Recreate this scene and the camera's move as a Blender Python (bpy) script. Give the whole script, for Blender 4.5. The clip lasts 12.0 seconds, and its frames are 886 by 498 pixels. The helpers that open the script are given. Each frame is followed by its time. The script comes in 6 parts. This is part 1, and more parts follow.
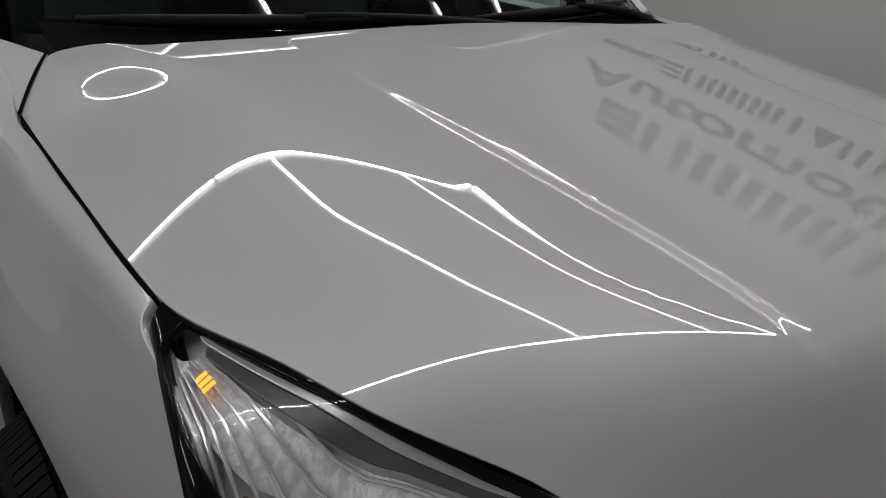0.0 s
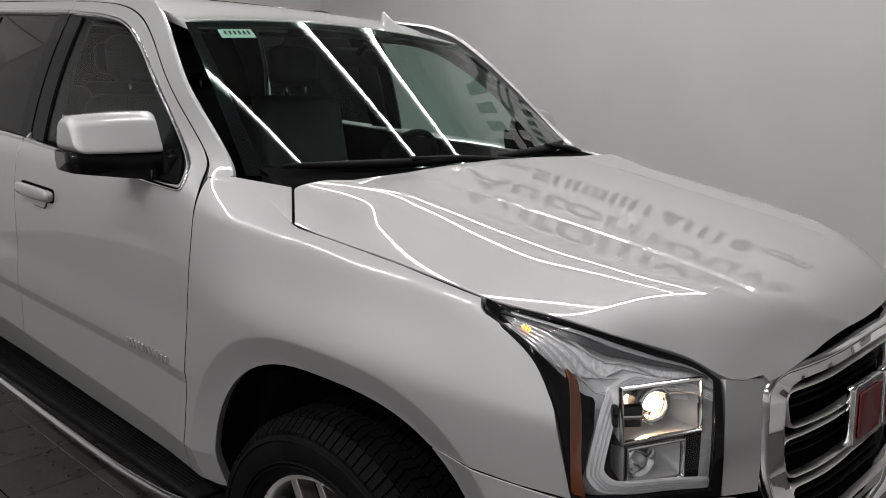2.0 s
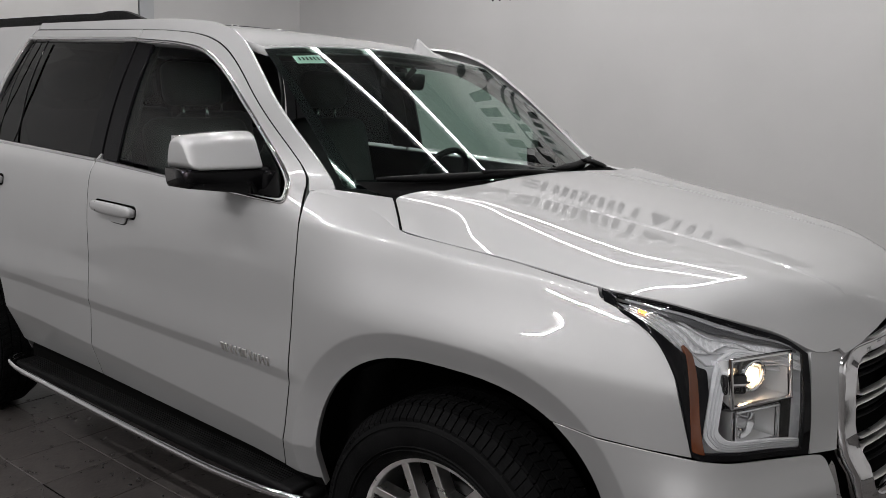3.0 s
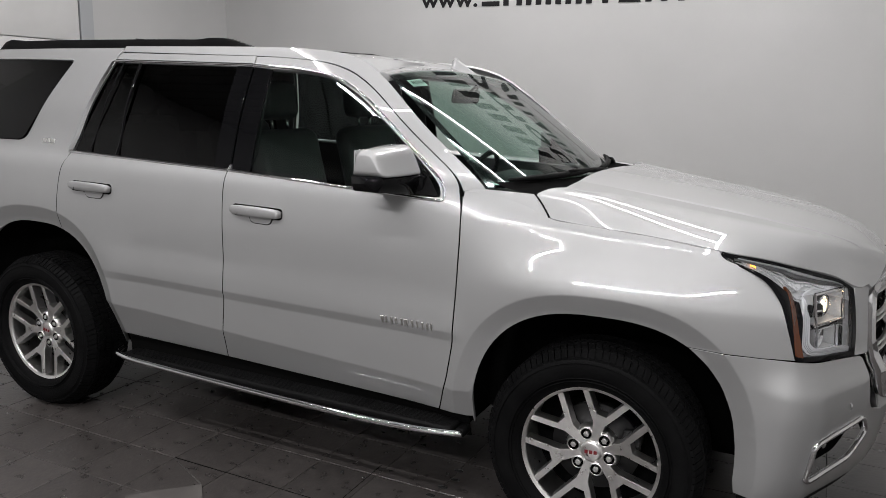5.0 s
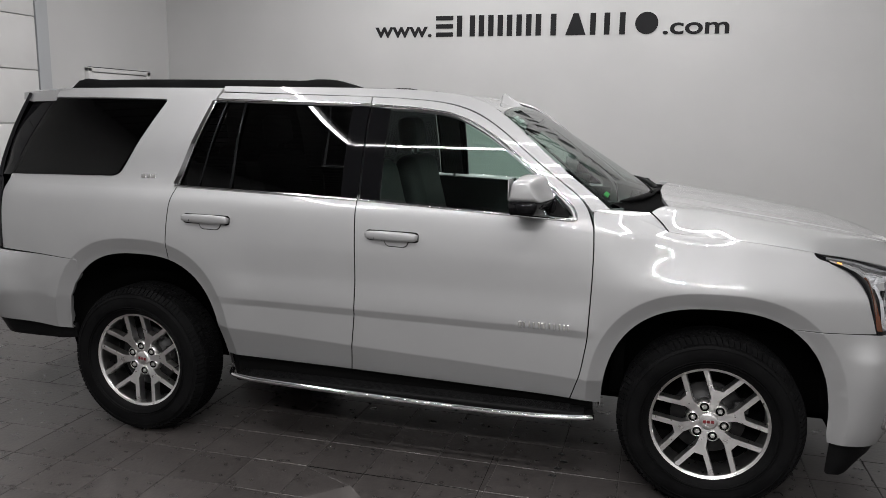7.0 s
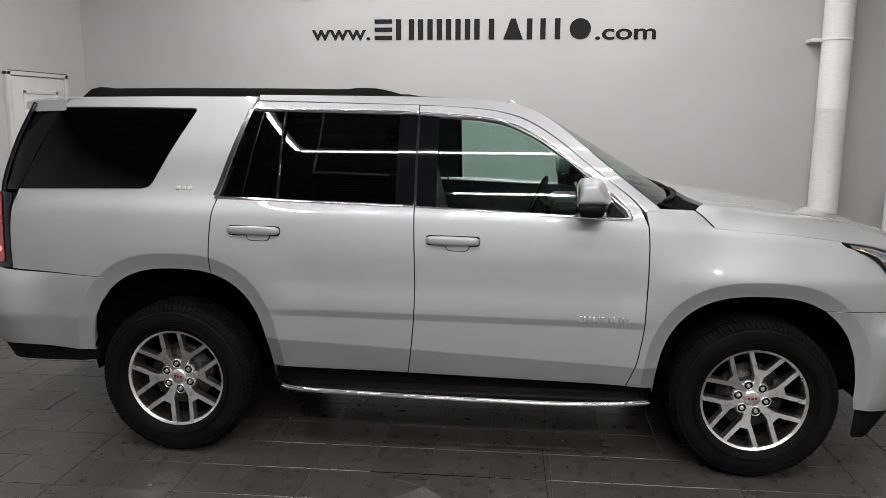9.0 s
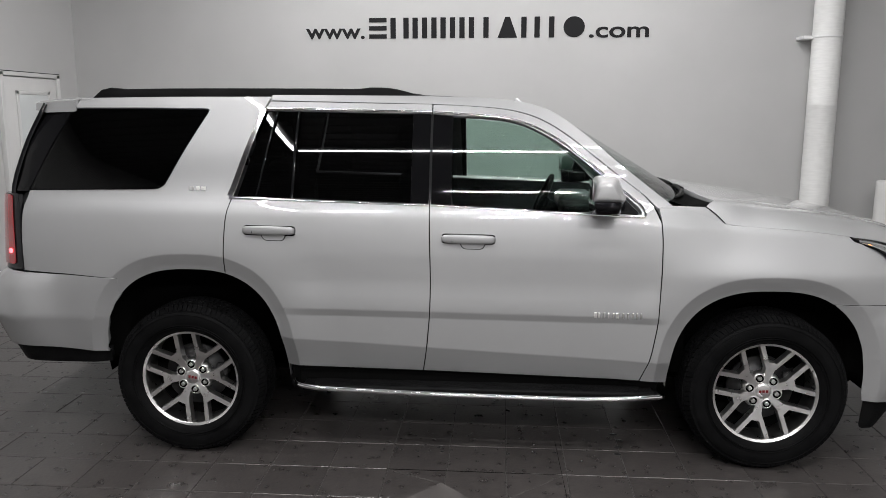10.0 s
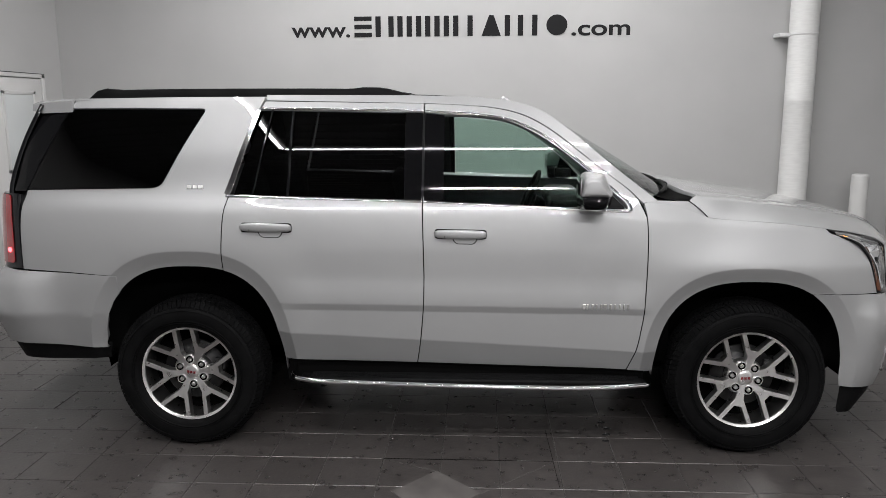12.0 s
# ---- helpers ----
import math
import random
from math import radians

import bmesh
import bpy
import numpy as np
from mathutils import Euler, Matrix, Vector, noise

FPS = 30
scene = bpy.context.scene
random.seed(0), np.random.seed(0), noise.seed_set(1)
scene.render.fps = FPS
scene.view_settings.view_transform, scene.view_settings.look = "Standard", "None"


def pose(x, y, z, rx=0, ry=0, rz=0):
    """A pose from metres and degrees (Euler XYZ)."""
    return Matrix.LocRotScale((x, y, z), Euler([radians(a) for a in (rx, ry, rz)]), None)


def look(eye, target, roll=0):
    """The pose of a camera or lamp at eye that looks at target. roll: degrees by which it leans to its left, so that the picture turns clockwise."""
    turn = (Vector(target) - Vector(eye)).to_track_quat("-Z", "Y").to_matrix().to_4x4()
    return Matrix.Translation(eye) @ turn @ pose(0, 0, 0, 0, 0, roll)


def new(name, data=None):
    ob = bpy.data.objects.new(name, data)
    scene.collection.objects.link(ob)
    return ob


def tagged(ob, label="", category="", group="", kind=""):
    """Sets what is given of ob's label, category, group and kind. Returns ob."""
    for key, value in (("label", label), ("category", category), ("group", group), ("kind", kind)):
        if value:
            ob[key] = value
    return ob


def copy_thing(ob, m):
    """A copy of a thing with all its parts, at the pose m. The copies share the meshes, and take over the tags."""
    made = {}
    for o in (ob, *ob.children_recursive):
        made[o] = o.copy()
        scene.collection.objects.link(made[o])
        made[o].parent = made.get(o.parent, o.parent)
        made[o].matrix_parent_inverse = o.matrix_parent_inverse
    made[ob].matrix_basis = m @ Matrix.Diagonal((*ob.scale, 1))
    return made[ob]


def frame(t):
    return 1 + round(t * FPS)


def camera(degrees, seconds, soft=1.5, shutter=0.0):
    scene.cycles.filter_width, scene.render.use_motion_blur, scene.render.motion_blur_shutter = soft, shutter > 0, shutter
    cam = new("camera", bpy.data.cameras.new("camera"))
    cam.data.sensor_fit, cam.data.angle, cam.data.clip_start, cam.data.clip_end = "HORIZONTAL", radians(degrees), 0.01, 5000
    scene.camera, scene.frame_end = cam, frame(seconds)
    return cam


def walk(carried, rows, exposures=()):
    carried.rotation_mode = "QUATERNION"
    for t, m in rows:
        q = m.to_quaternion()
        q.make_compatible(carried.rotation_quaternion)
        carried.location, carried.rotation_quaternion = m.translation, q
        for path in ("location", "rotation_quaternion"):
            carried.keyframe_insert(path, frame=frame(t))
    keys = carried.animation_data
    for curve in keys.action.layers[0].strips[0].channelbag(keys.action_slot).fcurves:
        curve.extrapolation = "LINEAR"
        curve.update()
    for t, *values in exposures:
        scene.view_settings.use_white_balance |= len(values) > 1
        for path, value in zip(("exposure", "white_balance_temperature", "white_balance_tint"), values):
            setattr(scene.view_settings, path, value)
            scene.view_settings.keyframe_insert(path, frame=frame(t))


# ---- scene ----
cam = camera(59.6, 12.0, soft=0.75)
EXPOSURES = [(0.0, -0.92, 6600, 10.5), (0.5, -0.92, 6600, 10.5), (1.0, -0.83, 6600, 10.5), (1.5, -0.40, 6600, 11), (2.5, -0.08, 6550, 11), (4.5, 0.10, 6500, 10.5), (7.0, 0.12, 6480, 10.5), (9.0, 0.20, 6460, 10), (12.0, 0.20, 6450, 10)]
PATH = [
    (0, (4.021, -1.073, 1.525), (2.558, 0.061, 0.767), 3.0),
    (0.5, (4.084, -1.275, 1.55), (2.668, -0.011, 0.922), 2.8),
    (1, (4.169, -1.5, 1.584), (2.798, -0.143, 1.056), 2.5),
    (1.5, (4.214, -1.787, 1.598), (2.889, -0.373, 1.104), 2.7),
    (2, (4.228, -2.085, 1.62), (2.969, -0.596, 1.178), 2.5),
    (2.5, (4.151, -2.278, 1.587), (2.93, -0.744, 1.192), 2.3),
    (4.5, (3.784, -3.319, 1.651), (2.852, -1.595, 1.255), 1.6),
    (5, (3.596, -3.565, 1.672), (2.739, -1.801, 1.281), 1.4),
    (5.5, (3.412, -3.86, 1.725), (2.623, -2.065, 1.332), 1.1),
    (6, (3.192, -4.068, 1.724), (2.483, -2.238, 1.342), 1.0),
    (6.5, (2.931, -4.233, 1.743), (2.31, -2.367, 1.381), 0.9),
    (7, (2.668, -4.429, 1.74), (2.141, -2.53, 1.397), 0.8),
    (9, (1.772, -4.715, 1.776), (1.582, -2.754, 1.433), 0.3),
    (9.5, (1.661, -4.771, 1.779), (1.495, -2.808, 1.432), 0.1),
    (10, (1.612, -4.758, 1.784), (1.467, -2.794, 1.435), -0.0),
    (10.5, (1.597, -4.786, 1.787), (1.467, -2.821, 1.436), -0.1),
    (11, (1.573, -4.827, 1.79), (1.456, -2.862, 1.437), -0.2),
    (11.5, (1.568, -4.861, 1.79), (1.46, -2.895, 1.437), -0.2),
    (12, (1.563, -4.875, 1.797), (1.465, -2.91, 1.439), -0.3),
]
walk(cam, [(t, look(eye, target, roll)) for t, eye, target, roll in PATH], EXPOSURES)

from mathutils.geometry import delaunay_2d_cdt

# ---- room measures ----
CEIL_Z = 4.75
WALL_N, WALL_S, WALL_W, WALL_E = 4.55, -11.0, -3.56, 6.40

# ---- world and exposure ----
world = bpy.data.worlds.new("world")
world.use_nodes = True
world.node_tree.nodes["Background"].inputs[0].default_value = (0.5, 0.5, 0.5, 1)
world.node_tree.nodes["Background"].inputs[1].default_value = 0.02
scene.world = world
TUBE_WATTS, SOUTH_WATTS, FAR_WATTS, WALL_WATTS, EAST_WATTS, WEST_WATTS = 7, 39, 116, 8, 15, 18


# ---- materials ----
def material(name, color, rough=0.5, metal=0.0, coat=0.0, spec=0.5, emit=None, strength=0.0):
    m = bpy.data.materials.new(name)
    m.use_nodes = True
    b = m.node_tree.nodes["Principled BSDF"]
    b.inputs["Base Color"].default_value = (*color, 1)
    b.inputs["Roughness"].default_value = rough
    b.inputs["Metallic"].default_value = metal
    b.inputs["Specular IOR Level"].default_value = spec
    b.inputs["Coat Weight"].default_value = coat
    b.inputs["Coat Roughness"].default_value = 0.02
    if emit:
        b.inputs["Emission Color"].default_value = (*emit, 1)
        b.inputs["Emission Strength"].default_value = strength
    return m


def vary(m, c1, c2, scale=4.0, detail=6.0, rough=None, bump=0.0, bump_scale=60.0, stretch=(1, 1, 1), per_object=0.0):
    """Noise between two colours at two scales, with optional roughness spread, fine relief and a tone per object."""
    nt = m.node_tree
    b = nt.nodes["Principled BSDF"]
    tc = nt.nodes.new("ShaderNodeTexCoord")
    mp = nt.nodes.new("ShaderNodeMapping")
    mp.inputs["Scale"].default_value = stretch
    nt.links.new(tc.outputs["Object"], mp.inputs[0])
    if per_object:
        shift_by = nt.nodes.new("ShaderNodeVectorMath")
        shift_by.operation = "MULTIPLY"
        shift_by.inputs[1].default_value = (37.0, 61.0, 0.0)
        own = nt.nodes.new("ShaderNodeObjectInfo")
        nt.links.new(own.outputs["Random"], shift_by.inputs[0])
        nt.links.new(shift_by.outputs[0], mp.inputs["Location"])
    n1 = nt.nodes.new("ShaderNodeTexNoise")
    n1.inputs["Scale"].default_value, n1.inputs["Detail"].default_value = scale, detail
    nt.links.new(mp.outputs[0], n1.inputs["Vector"])
    ramp = nt.nodes.new("ShaderNodeValToRGB")
    ramp.color_ramp.elements[0].position, ramp.color_ramp.elements[1].position = 0.3, 0.7
    ramp.color_ramp.elements[0].color, ramp.color_ramp.elements[1].color = (*c1, 1), (*c2, 1)
    nt.links.new(n1.outputs["Fac"], ramp.inputs[0])
    out = ramp.outputs[0]
    if per_object:
        info = nt.nodes.new("ShaderNodeObjectInfo")
        rng = nt.nodes.new("ShaderNodeMapRange")
        rng.inputs["To Min"].default_value, rng.inputs["To Max"].default_value = 1 - per_object, 1 + per_object
        nt.links.new(info.outputs["Random"], rng.inputs["Value"])
        hsv = nt.nodes.new("ShaderNodeHueSaturation")
        nt.links.new(rng.outputs[0], hsv.inputs["Value"])
        nt.links.new(out, hsv.inputs["Color"])
        out = hsv.outputs[0]
    nt.links.new(out, b.inputs["Base Color"])
    if rough:
        r = nt.nodes.new("ShaderNodeMapRange")
        r.inputs["To Min"].default_value, r.inputs["To Max"].default_value = rough
        nt.links.new(n1.outputs["Fac"], r.inputs["Value"])
        nt.links.new(r.outputs[0], b.inputs["Roughness"])
    if bump:
        n2 = nt.nodes.new("ShaderNodeTexNoise")
        n2.inputs["Scale"].default_value, n2.inputs["Detail"].default_value = bump_scale, 4
        nt.links.new(mp.outputs[0], n2.inputs["Vector"])
        bp = nt.nodes.new("ShaderNodeBump")
        bp.inputs["Strength"].default_value, bp.inputs["Distance"].default_value = bump, 0.01
        nt.links.new(n2.outputs["Fac"], bp.inputs["Height"])
        nt.links.new(bp.outputs[0], b.inputs["Normal"])
    return m


def pane(name, tint, gloss=1.45, rough=0.0):
    """Thin tinted glass: tinted see-through with a mirror layer driven by Fresnel."""
    m = bpy.data.materials.new(name)
    m.use_nodes = True
    nt = m.node_tree
    nt.nodes.remove(nt.nodes["Principled BSDF"])
    tr = nt.nodes.new("ShaderNodeBsdfTransparent")
    tr.inputs[0].default_value = (*tint, 1)
    gl = nt.nodes.new("ShaderNodeBsdfGlossy")
    gl.inputs["Roughness"].default_value = rough
    # thin glass mirrors alike from both sides: a base share that rises towards grazing
    base = ((gloss - 1) / (gloss + 1)) ** 2
    lw = nt.nodes.new("ShaderNodeLayerWeight")
    lw.inputs["Blend"].default_value = 0.5
    power = nt.nodes.new("ShaderNodeMath")
    power.operation, power.inputs[1].default_value = "POWER", 5.0
    share = nt.nodes.new("ShaderNodeMapRange")
    share.inputs["To Min"].default_value = base
    mx = nt.nodes.new("ShaderNodeMixShader")
    nt.links.new(lw.outputs["Facing"], power.inputs[0])
    nt.links.new(power.outputs[0], share.inputs["Value"])
    nt.links.new(share.outputs[0], mx.inputs[0])
    nt.links.new(tr.outputs[0], mx.inputs[1])
    nt.links.new(gl.outputs[0], mx.inputs[2])
    nt.links.new(mx.outputs[0], nt.nodes["Material Output"].inputs[0])
    return m


paint = vary(material("silver_paint", (0.42, 0.42, 0.42), 0.58, 0.70, 1.0), (0.332, 0.333, 0.335), (0.348, 0.349, 0.351), 2.5, 3)
paint.node_tree.nodes["Principled BSDF"].inputs["Coat Roughness"].default_value = 0.003
paint.node_tree.nodes["Principled BSDF"].inputs["Coat IOR"].default_value = 1.56
black_gloss = material("black_gloss", (0.005, 0.005, 0.006), 0.06, 0, 0.0, spec=0.4)
black_trim = material("black_trim", (0.004, 0.004, 0.0045), 0.04, spec=0.12)
black_plastic = vary(material("black_plastic", (0.02, 0.02, 0.02), 0.5, spec=0.06), (0.0030, 0.0030, 0.0032), (0.006, 0.006, 0.0062), 8, 6, (0.42, 0.6), 0.15, 400)
# near-black for liners, and for shade painted into gaps and recesses
dark_void = material("liner_and_shade", (0.003, 0.003, 0.003), 0.9, spec=0.02)
chrome = material("chrome", (0.70, 0.70, 0.71), 0.08, 1.0)
satin = vary(material("polished_alloy", (0.72, 0.71, 0.70), 0.25, 1.0), (0.74, 0.73, 0.72), (0.82, 0.81, 0.80), 30, 5, (0.24, 0.34))
rubber = vary(material("tyre_rubber", (0.02, 0.02, 0.02), 0.55, spec=0.05), (0.0022, 0.0022, 0.0024), (0.0048, 0.0048, 0.0050), 12, 6, (0.5, 0.75), 0.2, 150)
glass_clear = pane("clear_green_glass", (0.62, 0.75, 0.69), 1.58)
glass_shield = pane("windscreen_glass", (0.60, 0.74, 0.68), 1.58)
glass_dark = pane("privacy_glass", (0.034, 0.035, 0.037), 1.46)
lens_glass = pane("lamp_lens", (0.93, 0.94, 0.95), 1.45)
reflector = material("lamp_reflector", (0.62, 0.62, 0.62), 0.18, 0.6)
lamp_liner = vary(material("lamp_liner", (0.6, 0.6, 0.61), 0.3, 0.1), (0.42, 0.42, 0.43), (0.54, 0.54, 0.55), 14, 5, (0.2, 0.35), 0.04, 260)
frosted_guide = vary(material("frosted_guide", (0.6, 0.6, 0.61), 0.3, 0.1, 0.4), (0.44, 0.44, 0.45), (0.60, 0.60, 0.61), 120, 4, (0.2, 0.35), 0.25, 420, (1, 1, 0.25))
lamp_dark = material("lamp_housing", (0.05, 0.05, 0.052), 0.35)
lamp_grey = material("lamp_bezel", (0.42, 0.42, 0.43), 0.32, 0.5)
amber = material("amber_reflector", (0.065, 0.016, 0.003), 0.25, 0, 0.2)
amber_on = material("amber_led", (0.9, 0.4, 0.05), 0.3, emit=(1.0, 0.34, 0.03), strength=2.6)
bulb_on = material("headlamp_bulb", (1, 0.85, 0.65), 0.3, emit=(1.0, 0.66, 0.38), strength=140)
red_lens = material("tail_lens", (0.22, 0.012, 0.015), 0.12, 0, 0.8)
red_on = material("tail_led", (0.9, 0.05, 0.05), 0.3, emit=(1.0, 0.05, 0.06), strength=8)
red_mark = material("red_emblem", (0.13, 0.009, 0.013), 0.3)
seat_leather = vary(material("black_leather", (0.03, 0.03, 0.032), 0.5), (0.035, 0.035, 0.038), (0.06, 0.06, 0.064), 14, 6, (0.4, 0.6), 0.2, 220)
trim_dark = vary(material("dark_trim", (0.03, 0.03, 0.032), 0.6), (0.024, 0.024, 0.026), (0.038, 0.038, 0.04), 9, 5)
headliner = material("grey_headliner", (0.30, 0.30, 0.29), 0.9)
green_film = material("green_tag", (0.05, 0.55, 0.10), 0.5)
tag_paper = material("pale_tag", (0.62, 0.72, 0.68), 0.6)
ink = material("black_ink", (0.012, 0.012, 0.013), 0.6, spec=0.15)
wall_paint = vary(material("white_wall_paint", (0.7, 0.7, 0.68), 0.55), (0.43, 0.429, 0.425), (0.46, 0.459, 0.455), 1.2, 5, (0.45, 0.6), 0.06, 120)
wall_dim = vary(material("grey_wall_paint", (0.05, 0.05, 0.05), 0.7), (0.40, 0.40, 0.40), (0.44, 0.44, 0.44), 1.2, 5, (0.5, 0.65), 0.06, 120)
ceil_paint = vary(material("grey_ceiling", (0.10, 0.10, 0.10), 0.8), (0.22, 0.22, 0.222), (0.27, 0.27, 0.272), 1.0, 4)
door_paint = vary(material("white_door_paint", (0.74, 0.73, 0.71), 0.4), (0.54, 0.537, 0.53), (0.58, 0.577, 0.57), 3, 4)
grey_paint = material("grey_post_paint", (0.34, 0.35, 0.36), 0.5)
duct_paint = vary(material("white_duct_wrap", (0.75, 0.75, 0.74), 0.5), (0.70, 0.70, 0.69), (0.78, 0.78, 0.77), 9, 6, (0.4, 0.6), 0.25, 50, (1, 1, 6))
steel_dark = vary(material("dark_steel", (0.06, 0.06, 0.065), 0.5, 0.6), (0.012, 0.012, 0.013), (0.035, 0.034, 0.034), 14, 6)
frost = material("frosted_lite", (0.55, 0.57, 0.57), 0.25)
tube_on = material("tube_light", (1, 1, 1), 0.5, emit=(1.0, 0.985, 0.98), strength=9.0)
fixture = material("fixture_white", (0.7, 0.7, 0.7), 0.4)
grout = vary(material("grout", (0.035, 0.034, 0.033), 0.85), (0.024, 0.022, 0.021), (0.065, 0.060, 0.057), 2.5, 6)
tile_mat = vary(material("slate_tile", (0.07, 0.066, 0.064), 0.4, spec=0.45), (0.033, 0.0298, 0.0290), (0.056, 0.0503, 0.048), 17, 14, (0.20, 0.40), 0.12, 45, per_object=0.12)
tile_far = vary(material("slate_tile_far", (0.07, 0.066, 0.064), 0.4, spec=0.45), (0.033, 0.0298, 0.0290), (0.056, 0.0503, 0.048), 9, 14, (0.20, 0.40), 0.12, 45)
plate_mat = vary(material("worn_plate", (0.22, 0.21, 0.2), 0.4), (0.056, 0.051, 0.049), (0.092, 0.085, 0.081), 9, 8, (0.3, 0.5))


# ---- building helpers ----
def empty(name, label, category, at=(0, 0, 0), kind="", group=""):
    ob = new(name)
    ob.location = at
    return tagged(ob, label, category, group, kind)


def part(name, bm, mat, parent=None, label="", smooth=True):
    """Links a bmesh as one mesh object under a thing or a part."""
    me = bpy.data.meshes.new(name)
    bm.to_mesh(me)
    bm.free()
    me.materials.append(mat)
    if smooth:
        me.polygons.foreach_set("use_smooth", [True] * len(me.polygons))
    ob = new(name, me)
    if parent:
        ob.parent = parent
        ob.matrix_parent_inverse = parent_base(parent).inverted()
    if label:
        ob["label"] = label
    return ob


def parent_base(ob):
    m = ob.matrix_basis.copy()
    while ob.parent:
        m = ob.parent.matrix_basis @ ob.matrix_parent_inverse @ m
        ob = ob.parent
    return m


def sharp(ob, degrees=35):
    ob.data.set_sharp_from_angle(angle=radians(degrees))
    return ob


def box(x0, x1, y0, y1, z0, z1, bevel=0.0, seg=2, bm=None):
    bm = bm or bmesh.new()
    m = Matrix.Translation(((x0 + x1) / 2, (y0 + y1) / 2, (z0 + z1) / 2)) @ Matrix.Diagonal((abs(x1 - x0), abs(y1 - y0), abs(z1 - z0), 1))
    r = bmesh.ops.create_cube(bm, size=1, matrix=m)
    if bevel:
        es = list({e for v in r["verts"] for e in v.link_edges})
        bmesh.ops.bevel(bm, geom=es, offset=bevel, segments=seg, affect="EDGES", profile=0.5)
    return bm


def moved(bm, m):
    bmesh.ops.transform(bm, matrix=m, verts=bm.verts)
    return bm


def smooth_fn(xs, ys):
    """A smooth monotone curve through a few stations."""
    xs, ys = np.array(xs, float), np.array(ys, float)
    h, d = np.diff(xs), np.diff(ys) / np.diff(xs)
    m = np.zeros(len(xs))
    m[0], m[-1] = d[0], d[-1]
    for i in range(1, len(xs) - 1):
        if d[i - 1] * d[i] > 0:
            w1, w2 = 2 * h[i] + h[i - 1], h[i] + 2 * h[i - 1]
            m[i] = (w1 + w2) / (w1 / d[i - 1] + w2 / d[i])

    def f(x):
        if x <= xs[0]:
            return float(ys[0] + m[0] * (x - xs[0]))
        if x >= xs[-1]:
            return float(ys[-1] + m[-1] * (x - xs[-1]))
        i = int(np.searchsorted(xs, x, "right")) - 1
        t = (x - xs[i]) / h[i]
        return float((2 * t**3 - 3 * t**2 + 1) * ys[i] + (t**3 - 2 * t**2 + t) * h[i] * m[i] + (3 * t**2 - 2 * t**3) * ys[i + 1] + (t**3 - t**2) * h[i] * m[i + 1])
    return f


def fair(xs, ys, sigma, count=90):
    """A curve through stations, faired so that its curvature runs evenly."""
    f = smooth_fn(xs, ys)
    a, b = xs[0], xs[-1]
    off = np.linspace(-3, 3, 25)
    wt = np.exp(-0.5 * off**2)
    wt /= wt.sum()
    gx = np.linspace(a, b, count)
    gy = np.array([sum(w * f(x + o * sigma) for w, o in zip(wt, off)) for x in gx])
    h = gx[1] - gx[0]
    m = np.zeros((count, count))
    m[0, 0] = m[-1, -1] = 1
    for i in range(1, count - 1):
        m[i, i - 1:i + 2] = 1, 4, 1
    r = np.zeros(count)
    r[1:-1] = 6 * (gy[2:] - 2 * gy[1:-1] + gy[:-2]) / h**2
    c = np.linalg.solve(m, r).tolist()
    y = gy.tolist()
    g0 = (y[1] - y[0]) / h - h * (2 * c[0] + c[1]) / 6
    g1 = (y[-1] - y[-2]) / h + h * (c[-2] + 2 * c[-1]) / 6

    def g(x):
        if x <= a:
            return y[0] + g0 * (x - a)
        if x >= b:
            return y[-1] + g1 * (x - b)
        i = min(count - 2, int((x - a) / h))
        u = (x - a) / h - i
        v = 1 - u
        return v * y[i] + u * y[i + 1] + h * h / 6 * ((v**3 - v) * c[i] + (u**3 - u) * c[i + 1])
    return g


def sstep5(a, b, x):
    t = min(1.0, max(0.0, (x - a) / (b - a)))
    return t**3 * (t * (6 * t - 15) + 10)


def sstep(a, b, x):
    t = min(1.0, max(0.0, (x - a) / (b - a)))
    return t * t * (3 - 2 * t)


def rounded(pts, radii=0.03, step=0.02, closed=True):
    """A dense outline through corner points with rounded corners. A corner may carry its own radius as a third value."""
    n, out = len(pts), []
    for i in range(n):
        p = Vector(pts[i][:2])
        r = pts[i][2] if len(pts[i]) > 2 else radii
        if not closed and i in (0, n - 1):
            out.append(p)
            continue
        a, b = Vector(pts[i - 1][:2]), Vector(pts[(i + 1) % n][:2])
        da, db = (a - p), (b - p)
        la, lb = da.length, db.length
        k = min(r, 0.49 * la, 0.49 * lb)
        if k < 1e-4:
            out.append(p)
            continue
        p0, p1 = p + da / la * k, p + db / lb * k
        steps = 6
        for j in range(steps + 1):
            t = j / steps
            out.append((1 - t) ** 2 * p0 + 2 * t * (1 - t) * p + t * t * p1)
    dense = []
    m = len(out)
    for i in range(m if closed else m - 1):
        a, b = out[i], out[(i + 1) % m]
        k = max(1, int((b - a).length / step))
        dense += [a + (b - a) * (j / k) for j in range(k)]
    if not closed:
        dense.append(out[-1])
    return dense


def normal_of(fn, u, v, flip):
    e = 2e-3
    n = (fn(u + e, v) - fn(u - e, v)).cross(fn(u, v + e) - fn(u, v - e))
    n.normalize()
    return -n if flip else n


def inside(q, loop):
    """Which of the points q lie within a closed loop."""
    a = np.array([(p[0], p[1]) for p in loop])
    b = np.roll(a, -1, 0)
    hit = np.zeros(len(q), bool)
    for (x0, y0), (x1, y1) in zip(a, b):
        cross = (y0 > q[:, 1]) != (y1 > q[:, 1])
        if cross.any():
            hit ^= cross & (q[:, 0] < (x1 - x0) * (q[:, 1] - y0) / ((y1 - y0) or 1e-9) + x0)
    return hit


